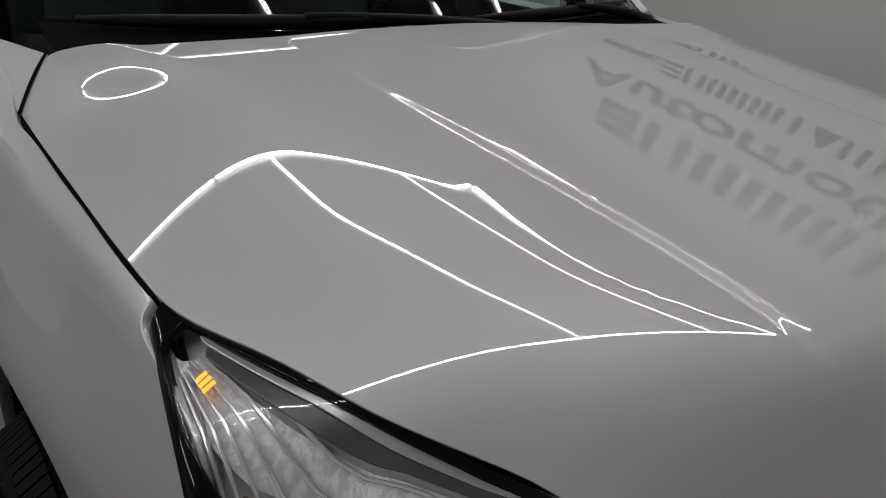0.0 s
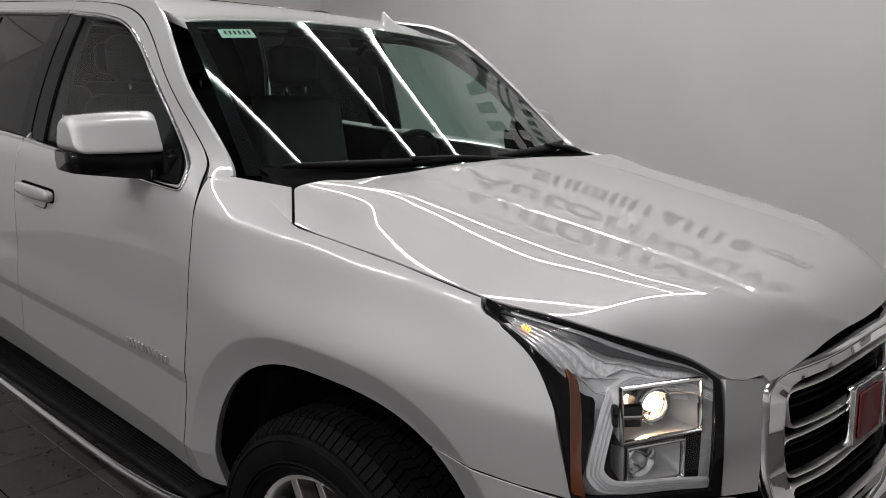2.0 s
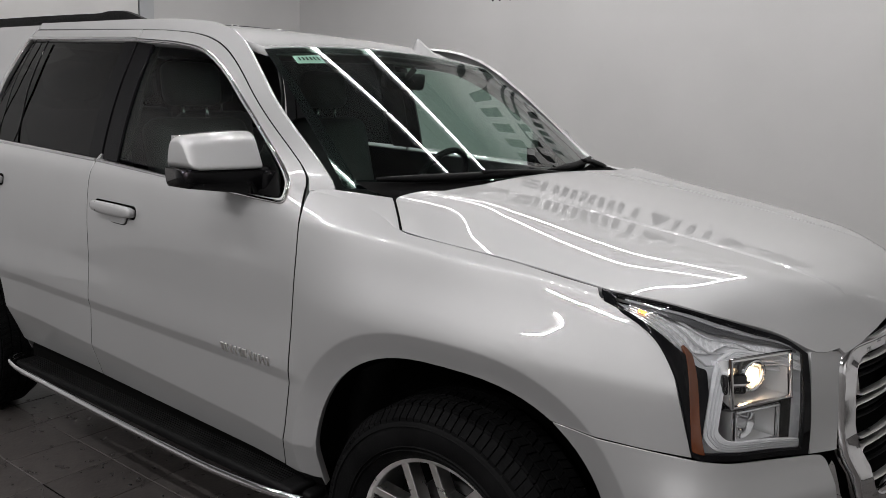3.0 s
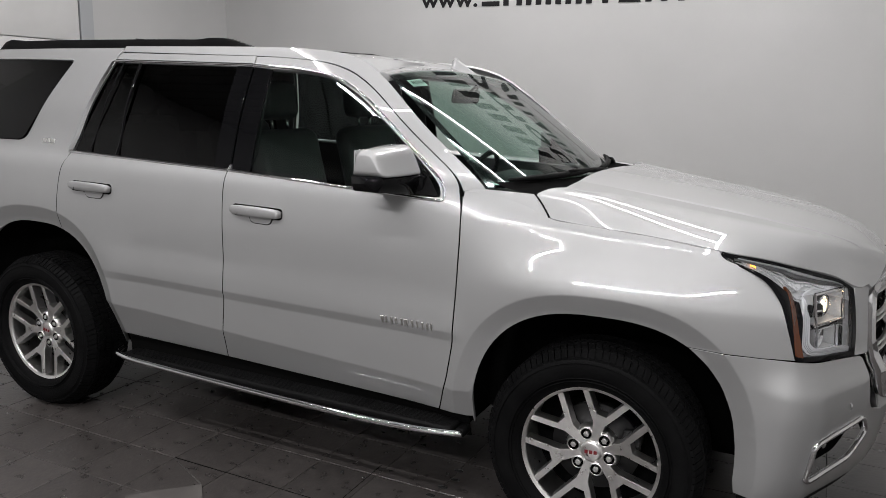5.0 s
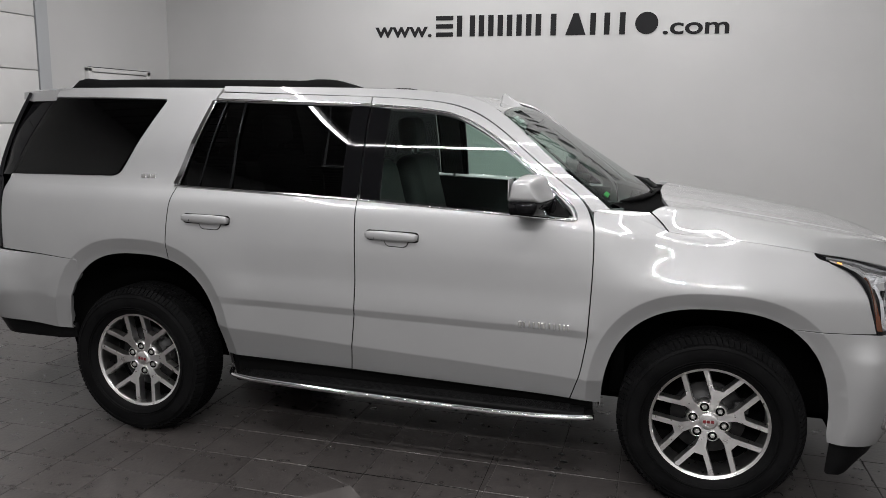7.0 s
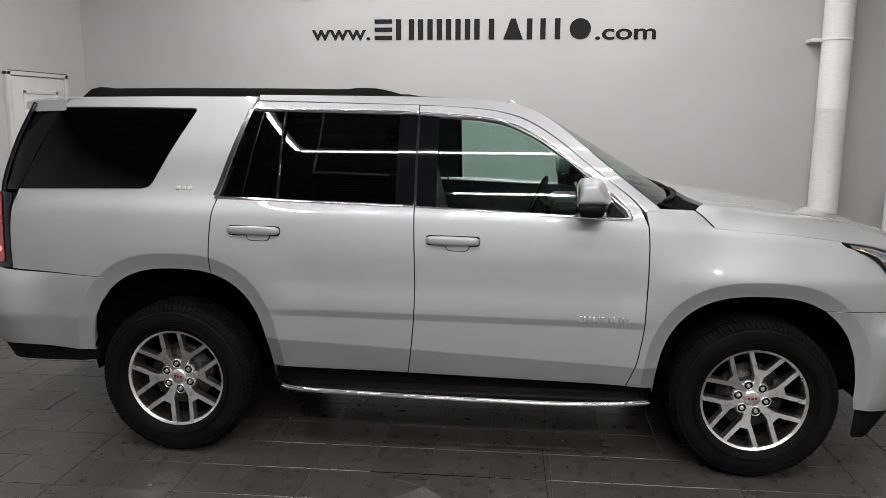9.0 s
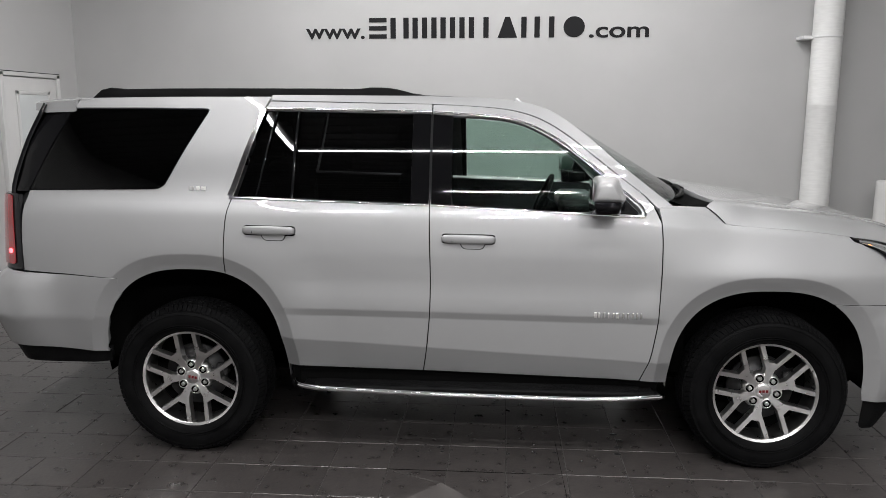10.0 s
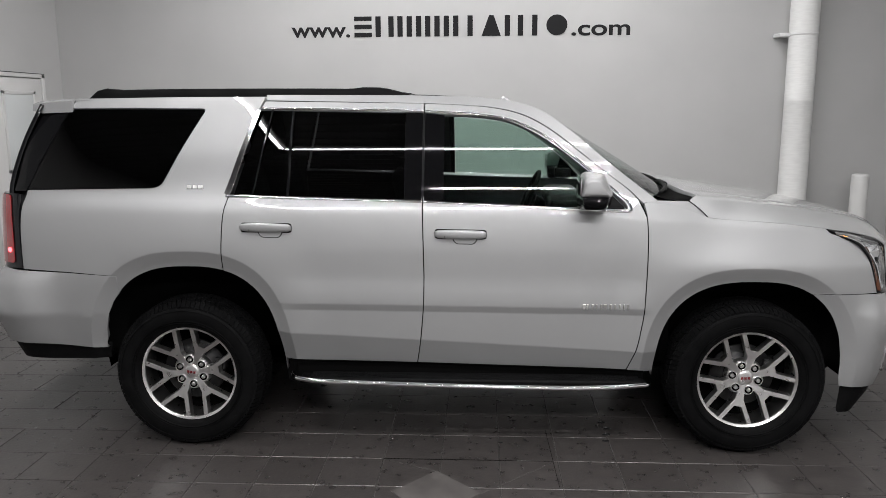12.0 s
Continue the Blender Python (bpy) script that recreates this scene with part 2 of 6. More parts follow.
def panel(name, parent, outline, fn, mat, step=0.05, thick=0.02, flip=False, lift=0.0, label="", holes=(), extra=()):
    """A sheet-metal or glass panel: the outline lies in the plane of the mapping fn(u, v); true surface normals, folded edges."""
    loops = [outline, *holes]
    verts, edges = [], []
    for lp in loops:
        s = len(verts)
        verts += [Vector(p) for p in lp]
        edges += [(s + i, s + (i + 1) % len(lp)) for i in range(len(lp))]
    rim = np.array([tuple(p) for p in verts])
    lo, hi = rim.min(0), rim.max(0)
    if len(extra):
        ex = np.array([(p[0], p[1]) for p in extra])
        ex = ex[inside(ex, outline)]
        ex = np.array([q for q in ex if np.min(np.hypot(rim[:, 0] - q[0], rim[:, 1] - q[1])) > 0.004] or [(9e9, 9e9)])
        verts += [Vector(q) for q in ex if q[0] < 1e8]
        rim = np.vstack([rim, ex])
    nu, nv = max(1, int((hi[0] - lo[0]) / step)), max(1, int((hi[1] - lo[1]) / step))
    for i in range(nu + 1):
        for j in range(nv + 1):
            q = (lo[0] + (i + 0.5) * step + (0.5 * step if j % 2 else 0), lo[1] + (j + 0.5) * step)
            if np.min(np.hypot(rim[:, 0] - q[0], rim[:, 1] - q[1])) > 0.45 * step:
                verts.append(Vector(q))
    vs, es, fs = delaunay_2d_cdt(verts, edges, [], 0, 1e-6)[:3]
    mid = np.array([[sum(vs[i].x for i in f) / len(f), sum(vs[i].y for i in f) / len(f)] for f in fs])
    keep = inside(mid, outline)
    for h in holes:
        keep &= ~inside(mid, h)
    fs = [f for f, k in zip(fs, keep) if k]
    used = sorted({i for f in fs for i in f})
    index = {k: n for n, k in enumerate(used)}
    vs, fs = [vs[k] for k in used], [[index[i] for i in f] for f in fs]
    co, no = [], []
    for p in vs:
        n = normal_of(fn, p.x, p.y, flip)
        co.append(fn(p.x, p.y) + n * lift)
        no.append(n)
    tris = [tuple(f)[::-1] if flip else tuple(f) for f in fs]
    if thick:
        count = {}
        for f in tris:
            for i in range(len(f)):
                a, b = f[i], f[(i + 1) % len(f)]
                count[(a, b)] = 1
        border = [(a, b) for (a, b) in count if (b, a) not in count]
        side = {}
        for a, b in border:
            d = (co[b] - co[a]).normalized()
            o = d.cross(no[a])
            for k in (a, b):
                side[k] = side.get(k, Vector()) + o
        top, low = {}, {}
        for k, o in side.items():
            o.normalize()
            top[k] = len(co)
            co.append(co[k] + o * 0.0012 - no[k] * 0.002)
            no.append((o + no[k] * 0.35).normalized())
            low[k] = len(co)
            co.append(co[k] - no[k] * thick)
            no.append(o)
        for a, b in border:
            tris += [(b, a, top[a], top[b]), (top[b], top[a], low[a], low[b])]
    me = bpy.data.meshes.new(name)
    me.from_pydata([tuple(c) for c in co], [], tris)
    me.polygons.foreach_set("use_smooth", [True] * len(me.polygons))
    me.materials.append(mat)
    me.validate()
    if len(me.vertices) == len(no):
        me.normals_split_custom_set_from_vertices([tuple(n) for n in no])
    ob = new(name, me)
    if parent:
        ob.parent = parent
        ob.matrix_parent_inverse = parent_base(parent).inverted()
    if label:
        ob["label"] = label
    return ob


def strip(name, parent, path, width, height, mat, normals, label="", closed=False, ends=True):
    """A bar of rounded cross-section along 3D points, standing on a surface with the given normals."""
    bm = bmesh.new()
    prof = [(-1, 0), (-0.92, 0.55), (-0.6, 0.92), (0, 1), (0.6, 0.92), (0.92, 0.55), (1, 0)]
    rings, n = [], len(path)
    for i, p in enumerate(path):
        a = path[i - 1] if (i or closed) else p
        b = path[(i + 1) % n] if (i < n - 1 or closed) else p
        t = (b - a).normalized()
        side = t.cross(normals[i]).normalized()
        rings.append([bm.verts.new(p + side * (width / 2 * s) + normals[i] * (height * h)) for s, h in prof])
    for i in range(n if closed else n - 1):
        r0, r1 = rings[i], rings[(i + 1) % n]
        for j in range(len(prof) - 1):
            bm.faces.new((r0[j], r0[j + 1], r1[j + 1], r1[j]))
    if ends and not closed:
        bm.faces.new(rings[0][::-1])
        bm.faces.new(rings[-1])
    bmesh.ops.recalc_face_normals(bm, faces=bm.faces)
    return sharp(part(name, bm, mat, parent, label), 50)


def tube(name, parent, path, radius, mat, sides=10, label="", squash=(1, 1)):
    bm = bmesh.new()
    rings = []
    for i, p in enumerate(path):
        t = (path[min(i + 1, len(path) - 1)] - path[max(i - 1, 0)]).normalized()
        up = Vector((0, 0, 1)) if abs(t.z) < 0.9 else Vector((0, 1, 0))
        a = t.cross(up).normalized()
        b = a.cross(t)
        r = radius(i / (len(path) - 1)) if callable(radius) else radius
        rings.append([bm.verts.new(p + a * (r * squash[0] * math.cos(k * math.tau / sides)) + b * (r * squash[1] * math.sin(k * math.tau / sides))) for k in range(sides)])
    for r0, r1 in zip(rings, rings[1:]):
        for k in range(sides):
            bm.faces.new((r0[k], r0[(k + 1) % sides], r1[(k + 1) % sides], r1[k]))
    bm.faces.new(rings[0][::-1])
    bm.faces.new(rings[-1])
    bmesh.ops.recalc_face_normals(bm, faces=bm.faces)
    return part(name, bm, mat, parent, label)


def lathe(profile, steps=64, axis="Y"):
    """A ring solid turned from (radius, along) stations."""
    bm = bmesh.new()
    rings = []
    for k in range(steps):
        c, s = math.cos(k * math.tau / steps), math.sin(k * math.tau / steps)
        rings.append([bm.verts.new((r * c, a, r * s) if axis == "Y" else (r * c, r * s, a)) for r, a in profile])
    for k in range(steps):
        r0, r1 = rings[k], rings[(k + 1) % steps]
        for j in range(len(profile) - 1):
            bm.faces.new((r0[j], r0[j + 1], r1[j + 1], r1[j]))
    bmesh.ops.remove_doubles(bm, verts=bm.verts, dist=1e-5)
    bmesh.ops.recalc_face_normals(bm, faces=bm.faces)
    return bm


def prism(poly, d0, d1, chamfer=0.0, axis="Y"):
    """A flat piece with the outline poly in the x-z plane, from depth d0 (front) to d1, front edge chamfered."""
    bm = bmesh.new()
    c = sum((Vector(p) for p in poly), Vector((0, 0))) / len(poly)
    back = [bm.verts.new((p[0], d1, p[1])) for p in poly]
    sgn = 1 if d1 > d0 else -1
    rows = [back]
    if chamfer:
        rows.append([bm.verts.new((p[0], d0 + sgn * chamfer, p[1])) for p in poly])
        n = len(poly)
        front = []
        for i, p in enumerate(poly):
            a, b = Vector(poly[i - 1]), Vector(poly[(i + 1) % n])
            t = (b - a).normalized()
            q = Vector((-t.y, t.x))
            if q.dot(c - Vector(p)) < 0:
                q = -q
            front.append(bm.verts.new((p[0] + q.x * chamfer, d0, p[1] + q.y * chamfer)))
        rows.append(front)
    else:
        rows.append([bm.verts.new((p[0], d0, p[1])) for p in poly])
    for r0, r1 in zip(rows, rows[1:]):
        for i in range(len(poly)):
            bm.faces.new((r0[i], r0[(i + 1) % len(poly)], r1[(i + 1) % len(poly)], r1[i]))
    bm.faces.new(rows[0][::-1])
    bm.faces.new(rows[-1])
    bmesh.ops.recalc_face_normals(bm, faces=bm.faces)
    return bm


# ---- the room ----
def slab(name, x0, x1, y0, y1, z0, z1, mat, label="", category="", kind="structure"):
    return tagged(part(name, box(x0, x1, y0, y1, z0, z1), mat, smooth=False), label, category, kind=kind)


slab("floor", WALL_W - 0.2, WALL_E + 0.2, WALL_S - 0.2, WALL_N + 0.2, -0.2, -0.004, grout, "dark grout bed under grey slate floor tiles", "floor")
slab("wall_north", WALL_W - 0.2, WALL_E + 0.2, WALL_N, WALL_N + 0.2, 0, CEIL_Z, wall_paint, "smooth white painted showroom wall with black lettering", "wall")
slab("wall_south", WALL_W - 0.2, WALL_E + 0.2, WALL_S - 0.2, WALL_S, 0, CEIL_Z, wall_dim, "grey painted wall closing the booth", "wall")
slab("wall_west", WALL_W - 0.2, WALL_W, -2.2, WALL_N, 0, CEIL_Z, wall_paint, "plain white painted side wall beside the rear of the car", "wall")
# unseen stretch, split off in duller grey to tone what the doors mirror
slab("wall_southwest", WALL_W - 0.2, WALL_W, WALL_S, -2.2, 0, CEIL_Z, wall_dim, "unseen grey side wall, added to tone the doors' reflections", "wall")
slab("wall_east", WALL_E, WALL_E + 0.2, WALL_S, WALL_N, 0, CEIL_Z, wall_paint, "plain white painted side wall beside the front of the car", "wall")
bm = box(WALL_W - 0.2, WALL_E + 0.2, WALL_S - 0.2, WALL_N + 0.2, CEIL_Z, CEIL_Z + 0.2)
for k in range(50):
    yk = WALL_S + 0.15 + 0.305 * k
    box(WALL_W, WALL_E, yk, yk + 0.09, CEIL_Z - 0.045, CEIL_Z + 0.01, 0, 2, bm)
tagged(part("ceiling", bm, ceil_paint, smooth=False), "grey ribbed metal ceiling with a ring of tube lights", "ceiling", kind="structure")


def tube_fitting(x, y, z, length, watts):
    """A long tube under a white housing; watts for each metre."""
    e = empty("tube_light", "long white ceiling tube light switched on", "tube light", (x, y, z), group="ceiling tube lights")
    part("housing", box(x - length / 2, x + length / 2, y - 0.05, y + 0.05, z + 0.03, z + 0.09, 0.008), fixture, e)
    for dx in (-0.7, 0.7):
        part("hanger", box(x + dx - 0.02, x + dx + 0.02, y - 0.02, y + 0.02, z + 0.085, CEIL_Z + 0.01), fixture, e, smooth=False)
    bm = bmesh.new()
    bmesh.ops.create_cone(bm, cap_ends=True, segments=12, radius1=0.022, radius2=0.022, depth=length - 0.015, matrix=pose(x, y, z, 0, 90, 0))
    part("tube", bm, tube_on, e, "glowing white tube")
    glow = bpy.data.lights.new("tube_glow", "AREA")
    glow.shape, glow.size, glow.size_y, glow.energy, glow.color = "RECTANGLE", length - 0.02, 0.046, watts * length, (1.0, 0.985, 0.98)
    lamp = new("tube_glow", glow)
    lamp.location = (x, y, z - 0.025)
    lamp.parent = e
    lamp.matrix_parent_inverse = parent_base(e).inverted()
    return e


LAMP_Z = CEIL_Z - 0.20
WEST_X, EAST_X, SOUTH_Y, NORTH_Y = -0.62, 3.58, -4.1, 3.45
for rows, watts in (((NORTH_Y,), WALL_WATTS), ((2.4, 0.5), TUBE_WATTS), ((SOUTH_Y,), SOUTH_WATTS), ((-7.5,), FAR_WATTS)):
    row_tube = tube_fitting(1.84 if rows[0] < -5 else 0.44, rows[0], LAMP_Z, 2.06, watts)
    for y in rows:
        for x in (0.44, 2.52):
            if (x, y) != (0.44, rows[0]):
                copy_thing(row_tube, pose(x + (1.4 if y < -5 else 0.0), y, LAMP_Z))
# tubes that join the rows at both ends into one ring
span = (NORTH_Y - SOUTH_Y) / 4
for x, watts in ((WEST_X, WEST_WATTS), (EAST_X, EAST_WATTS)):
    end_tube = tube_fitting(0.0, 0.0, LAMP_Z, span - 0.03, watts)
    end_tube.matrix_basis = pose(x, SOUTH_Y + span / 2, LAMP_Z, 0, 0, 90)
    for k in range(1, 4):
        copy_thing(end_tube, pose(x, SOUTH_Y + span * (k + 0.5), LAMP_Z, 0, 0, 90))


car = empty("suv", "silver metallic full-size SUV with black roof rails parked on slate tiles", "car", (0, 0, 0))


# ---- body surfaces (car nose towards +x, right side towards -y) ----
SECTION = ([0.30, 0.40, 0.50, 0.62, 0.78, 0.92, 1.06, 1.16, 1.23, 1.27, 1.30, 1.325, 1.345, 1.60, 1.80, 1.87, 1.95],
           [0.975, 0.982, 0.984, 0.988, 0.991, 0.993, 0.992, 0.986, 0.977, 0.969, 0.957, 0.938, 0.917, 0.832, 0.735, 0.690, 0.60])
side_z = fair(*SECTION, 0.010, 240)
wing_z = fair(*SECTION, 0.045, 120)
wing_edge = fair([2.0, 2.2, 2.3, 2.45, 2.60, 2.73, 3.10, 3.325, 3.6, 3.8], [1.36, 1.345, 1.336, 1.318, 1.276, 1.239, 1.211, 1.184, 1.14, 1.10], 0.05)
fore_high = fair([-2, 1.9, 2.10, 2.30, 2.45, 2.60, 2.73, 2.90, 3.10, 3.325, 3.60, 3.8], [0, 0.0, 0.002, 0.017, 0.043, 0.069, 0.084, 0.087, 0.089, 0.101, 0.135, 0.16], 0.06, 200)
fore_low = fair([-2, 2.9, 3.30, 3.50, 3.60, 3.75], [0, 0.0, 0.032, 0.056, 0.074, 0.14], 0.04, 160)
aft_in = smooth_fn([-1.3, -1.0, -0.85, -0.5, 0.0, 4], [0.30, 0.085, 0.034, 0.008, 0.0, 0.0])


def arch(x, z, c):
    """How far (x, z) lies outside a wheel opening: 1 on its edge."""
    x0, rx, rz, n = c
    return (abs((x - x0) / rx) ** n + (max(0.0, z - 0.40) / rz) ** n) ** (1 / n)


ARCH_F, ARCH_R = (2.950, 0.485, 0.522, 2.55), (0.024, 0.487, 0.590, 2.6)


def soft_ramp(u, s=0.011):
    return s * math.log1p(math.exp(min(50.0, u / s)))


def shoulder_z(x):
    """Height of the crease along the wing, in line with the door's shoulder."""
    return 1.236 - 0.066 * (x - 2.43)


def half_width(x, z, prof=None):
    # the wing rolls over towards the hood's edge
    w = 0.0
    if x > 1.9:
        top, line = wing_edge(x), shoulder_z(x)
        strip_part = 0.20 + 0.13 * sstep5(3.35, 2.8, x) + 0.27 * sstep5(2.9, 2.4, x)
        u = (z - 0.985) / (top - 0.985)
        w = min(1.15, (1 - strip_part) * soft_ramp(u - 0.06, 0.05) / 0.94 + strip_part * soft_ramp(z - line, 0.005) / (top - line))
    k = sstep5(2.38, 2.65, x)
    base = prof(z) if prof else side_z(z) * (1 - k) + (wing_z(z) * k if k else 0.0)
    haunch = 0.017 * sstep5(2.46, 2.78, x) * sstep5(3.42, 3.12, x)
    y = base - (fore_high(x) - haunch) * w - haunch * sstep5(0.97, 1.16, z) - fore_low(x) * (1 - w) - aft_in(x) * (1 + 0.6 * sstep(1.3, 1.9, z))
    # door crease with its undercut, and the tucked lower edge
    door = sstep(0.42, 0.70, x) * sstep(2.46, 2.36, x)
    line = 0.800 - 0.010 * (x - 0.6)
    y += door * (0.010 * sstep(line + 0.16, line, z) * (z > line) + 0.010 * (1 - max(0.0, min(1.0, (line - z) / 0.034))) * (z <= line))
    tuck = 0.640 - 0.048 * (x - 0.52)
    if z < tuck and 0.2 < x < 2.7:
        y -= 0.36 * (tuck - z)
    if x < -0.30 and z < 0.72:
        y -= 0.16 * (0.72 - z) * sstep(-0.30, -0.45, x)
    for c in (ARCH_F, ARCH_R):
        a = arch(x, z, c)
        if a < 1.7:
            y += 0.010 * sstep(1.65, 1.15, a) - 0.030 * max(0.0, min(1.0, (1.14 - a) / 0.14))
    return y


def SIDE(x, z):
    return Vector((x, -half_width(x, z), z))


def glass_z(z):
    return 0.917 - 0.333 * (z - 1.345) - 0.334 * (z - 1.345) * (z - 1.60)


def GLASS(x, z):
    return Vector((x, -half_width(x, z, glass_z), z))


def mirror_fn(fn):
    def g(u, v):
        p = fn(u, v)
        return Vector((p.x, -p.y, p.z))
    return g


SIDES = ((SIDE, False, -1), (mirror_fn(SIDE), True, 1))

def hood_mid(x):
    """Height of the hood's centre line: one even sweep, with the nose rolling down."""
    u = x - 3.1
    return 1.2941 - 0.1396 * u - 0.0335 * u * u - 0.5428 * max(0.0, x - 3.45) ** 3 - 5.3 * max(0.0, x - 3.70) ** 3


hood_edge_y = fair([2.35, 2.45, 2.73, 3.10, 3.325, 3.46, 3.55, 3.62, 3.68, 3.74, 3.79, 3.83], [0.90, 0.893, 0.884, 0.886, 0.878, 0.813, 0.769, 0.715, 0.672, 0.645, 0.555, 0.40], 0.02)
hood_edge_z = fair([2.35, 2.45, 2.73, 3.10, 3.325, 3.46, 3.55, 3.62, 3.68, 3.74, 3.79], [1.33, 1.318, 1.237, 1.211, 1.184, 1.160, 1.140, 1.115, 1.096, 1.066, 1.056], 0.04)


# the flank's foot, which rolls on past the headlamp and under the grille top
flank_y = fair([2.35, 2.45, 2.73, 3.10, 3.325, 3.46, 3.55, 3.62, 3.68, 3.74, 3.79, 3.88], [0.90, 0.893, 0.884, 0.886, 0.878, 0.813, 0.769, 0.718, 0.678, 0.642, 0.580, 0.510], 0.025)
flank_z = fair([2.35, 2.45, 2.73, 3.10, 3.325, 3.46, 3.55, 3.62, 3.68, 3.74, 3.79, 3.88], [1.33, 1.318, 1.237, 1.211, 1.184, 1.160, 1.140, 1.115, 1.095, 1.071, 1.034, 0.975], 0.03)
RIDGE, SWELL = 0.105, 0.42


def crease_in(x):
    """Half width of the raised centre."""
    return 0.44 - 0.061 * (x - 2.9)


def crease_out(x):
    """Half width at which the hood breaks towards its flanks."""
    ridge = 0.715 - 0.135 * (x - 2.8)
    return ridge + (0.825 - ridge) * sstep5(2.95, 2.68, x)


def HOOD(x, y):
    """A raised centre, a flat channel beside it, then a rounded ridge and a straight flank down to the wing."""
    a, xe = abs(y), min(x, 3.87)
    ye, zc, ze = flank_y(xe), hood_mid(x), flank_z(xe)
    c1 = crease_in(x)
    roll = sstep5(3.50, 3.80, x)
    ridge = RIDGE + 0.11 * roll
    gap = crease_out(x) - (ye - 0.045 - 0.075 * roll)
    c2 = crease_out(x) - (gap + math.sqrt(gap * gap + 0.0009)) / 2
    step = 0.0035 * sstep5(2.80, 3.20, x)
    flank = (zc - ze - 0.04 * c1 * c1 - step) / (ridge / 2 * (1 - SWELL) + ye - c2)
    z = zc - 0.04 * min(a, c1) ** 2 - step * sstep5(c1 - 0.020, c1 + 0.005, a)
    if a > c2:
        u = a - c2
        z -= flank * ((1 - SWELL) * (ridge / 2 + u) + SWELL * u * u / (ye - c2))
    elif a > c2 - ridge:
        z -= flank * (1 - SWELL) * (a - c2 + ridge) ** 2 / (2 * ridge)
    return Vector((x, y, z))


roof_mid = fair([-0.90, -0.6, 0.0, 0.6, 1.2, 1.5, 1.70, 1.80, 1.90, 1.98], [1.862, 1.880, 1.888, 1.886, 1.874, 1.859, 1.843, 1.824, 1.787, 1.75], 0.05)


def ROOF(x, y):
    a = abs(y) / 0.69
    return Vector((x, y, roof_mid(x) - 0.014 * a**2 - 0.012 * a**8))


def shield(y, t):
    """Windscreen: y across at the foot (scaled with height), t from foot to roof."""
    k = y / 0.835
    lo = Vector((2.680 - 0.220 * k * k, y, 1.312 + 0.016 * k * k))
    hi = Vector((1.900 + 0.030 * k * k, k * 0.685, 1.785 - 0.037 * k * k))
    p = lo.lerp(hi, t)
    return p + Vector((0.5, 0, 0.86)) * (0.03 * t * (1 - t))


class Plan:
    """A curve in plan through a few points, measured by arc length."""

    def __init__(self, pts):
        k = np.arange(len(pts))
        fx, fy = smooth_fn(k, [p[0] for p in pts]), smooth_fn(k, [p[1] for p in pts])
        u = np.linspace(0, len(pts) - 1, 400)
        self.p = np.array([(fx(a), fy(a)) for a in u])
        self.s = np.concatenate([[0], np.cumsum(np.hypot(*np.diff(self.p, axis=0).T))])
        self.end = float(self.s[-1])

    def at(self, s):
        return Vector((float(np.interp(s, self.s, self.p[:, 0])), float(np.interp(s, self.s, self.p[:, 1]))))

    def s_of_y(self, y):
        i = int(np.argmin(np.abs(self.p[:, 1] - y)))
        return float(self.s[i])

    def s_of_x(self, x):
        i = int(np.argmin(np.abs(self.p[:, 0] - x)))
        return float(self.s[i])


nose = Plan([(3.20, -0.975), (3.36, -0.962), (3.50, -0.944), (3.585, -0.922), (3.645, -0.875), (3.69, -0.79), (3.755, -0.66), (3.815, -0.53), (3.885, -0.32), (3.925, 0)])
nose_out = smooth_fn([0.15, 0.30, 0.42, 0.55, 0.66, 0.74, 0.80, 0.86, 1.0, 1.1], [-0.10, -0.03, 0.012, 0.03, 0.038, 0.034, 0.012, 0.0, -0.012, -0.03])


def NOSE(s, z):
    """The front end: s is the way round from the right flank to the middle and on to the left flank."""
    left = s > nose.end
    q = 2 * nose.end - s if left else s
    p = nose.at(q)
    t = (nose.at(q + 0.02) - nose.at(q - 0.02)) if 0.02 < q < nose.end - 0.02 else ((nose.at(0.03) - nose.at(0)) if q <= 0.02 else Vector((0, 1)))
    t.normalize()
    n = Vector((t.y, -t.x))
    p = p + n * (nose_out(z) * sstep(0.05, 0.45, q))
    k = sstep(3.42, 3.60, p.x)
    p.y = p.y * k - half_width(p.x, z) * (1 - k)
    return Vector((p.x, -p.y if left else p.y, z))


def nose_x(y, z=0.9):
    return NOSE(nose.s_of_y(-abs(y)), z).x


tail = Plan([(-0.30, -0.985), (-0.60, -0.982), (-0.86, -0.966), (-0.98, -0.915), (-1.04, -0.82), (-1.085, -0.60), (-1.11, -0.30), (-1.12, 0)])
tail_out = smooth_fn([0.40, 0.50, 0.70, 0.725, 0.75, 0.88, 0.93, 0.972, 1.05, 1.37, 1.6, 1.85], [-0.06, -0.01, 0.068, 0.076, 0.077, 0.066, 0.050, 0.0, -0.005, -0.03, -0.10, -0.22])


def TAIL(s, z):
    left = s > tail.end
    q = 2 * tail.end - s if left else s
    p = tail.at(q)
    t = (tail.at(min(q + 0.02, tail.end)) - tail.at(max(q - 0.02, 0)))
    if q > tail.end - 0.02:
        t = Vector((0, 1))
    t.normalize()
    n = Vector((-t.y, t.x))
    p = p + n * (tail_out(z) * sstep(0.10, 0.62, q))
    k = sstep(-0.55, -0.90, p.x)
    p.y = p.y * k - half_width(p.x, z) * (1 - k)
    return Vector((p.x, -p.y if left else p.y, z))


# ---- body panels ----
def arch_z(c, x):
    x0, rx, rz, n = c
    return 0.40 + rz * max(0.0, 1 - abs((x - x0) / rx) ** n) ** (1 / n)


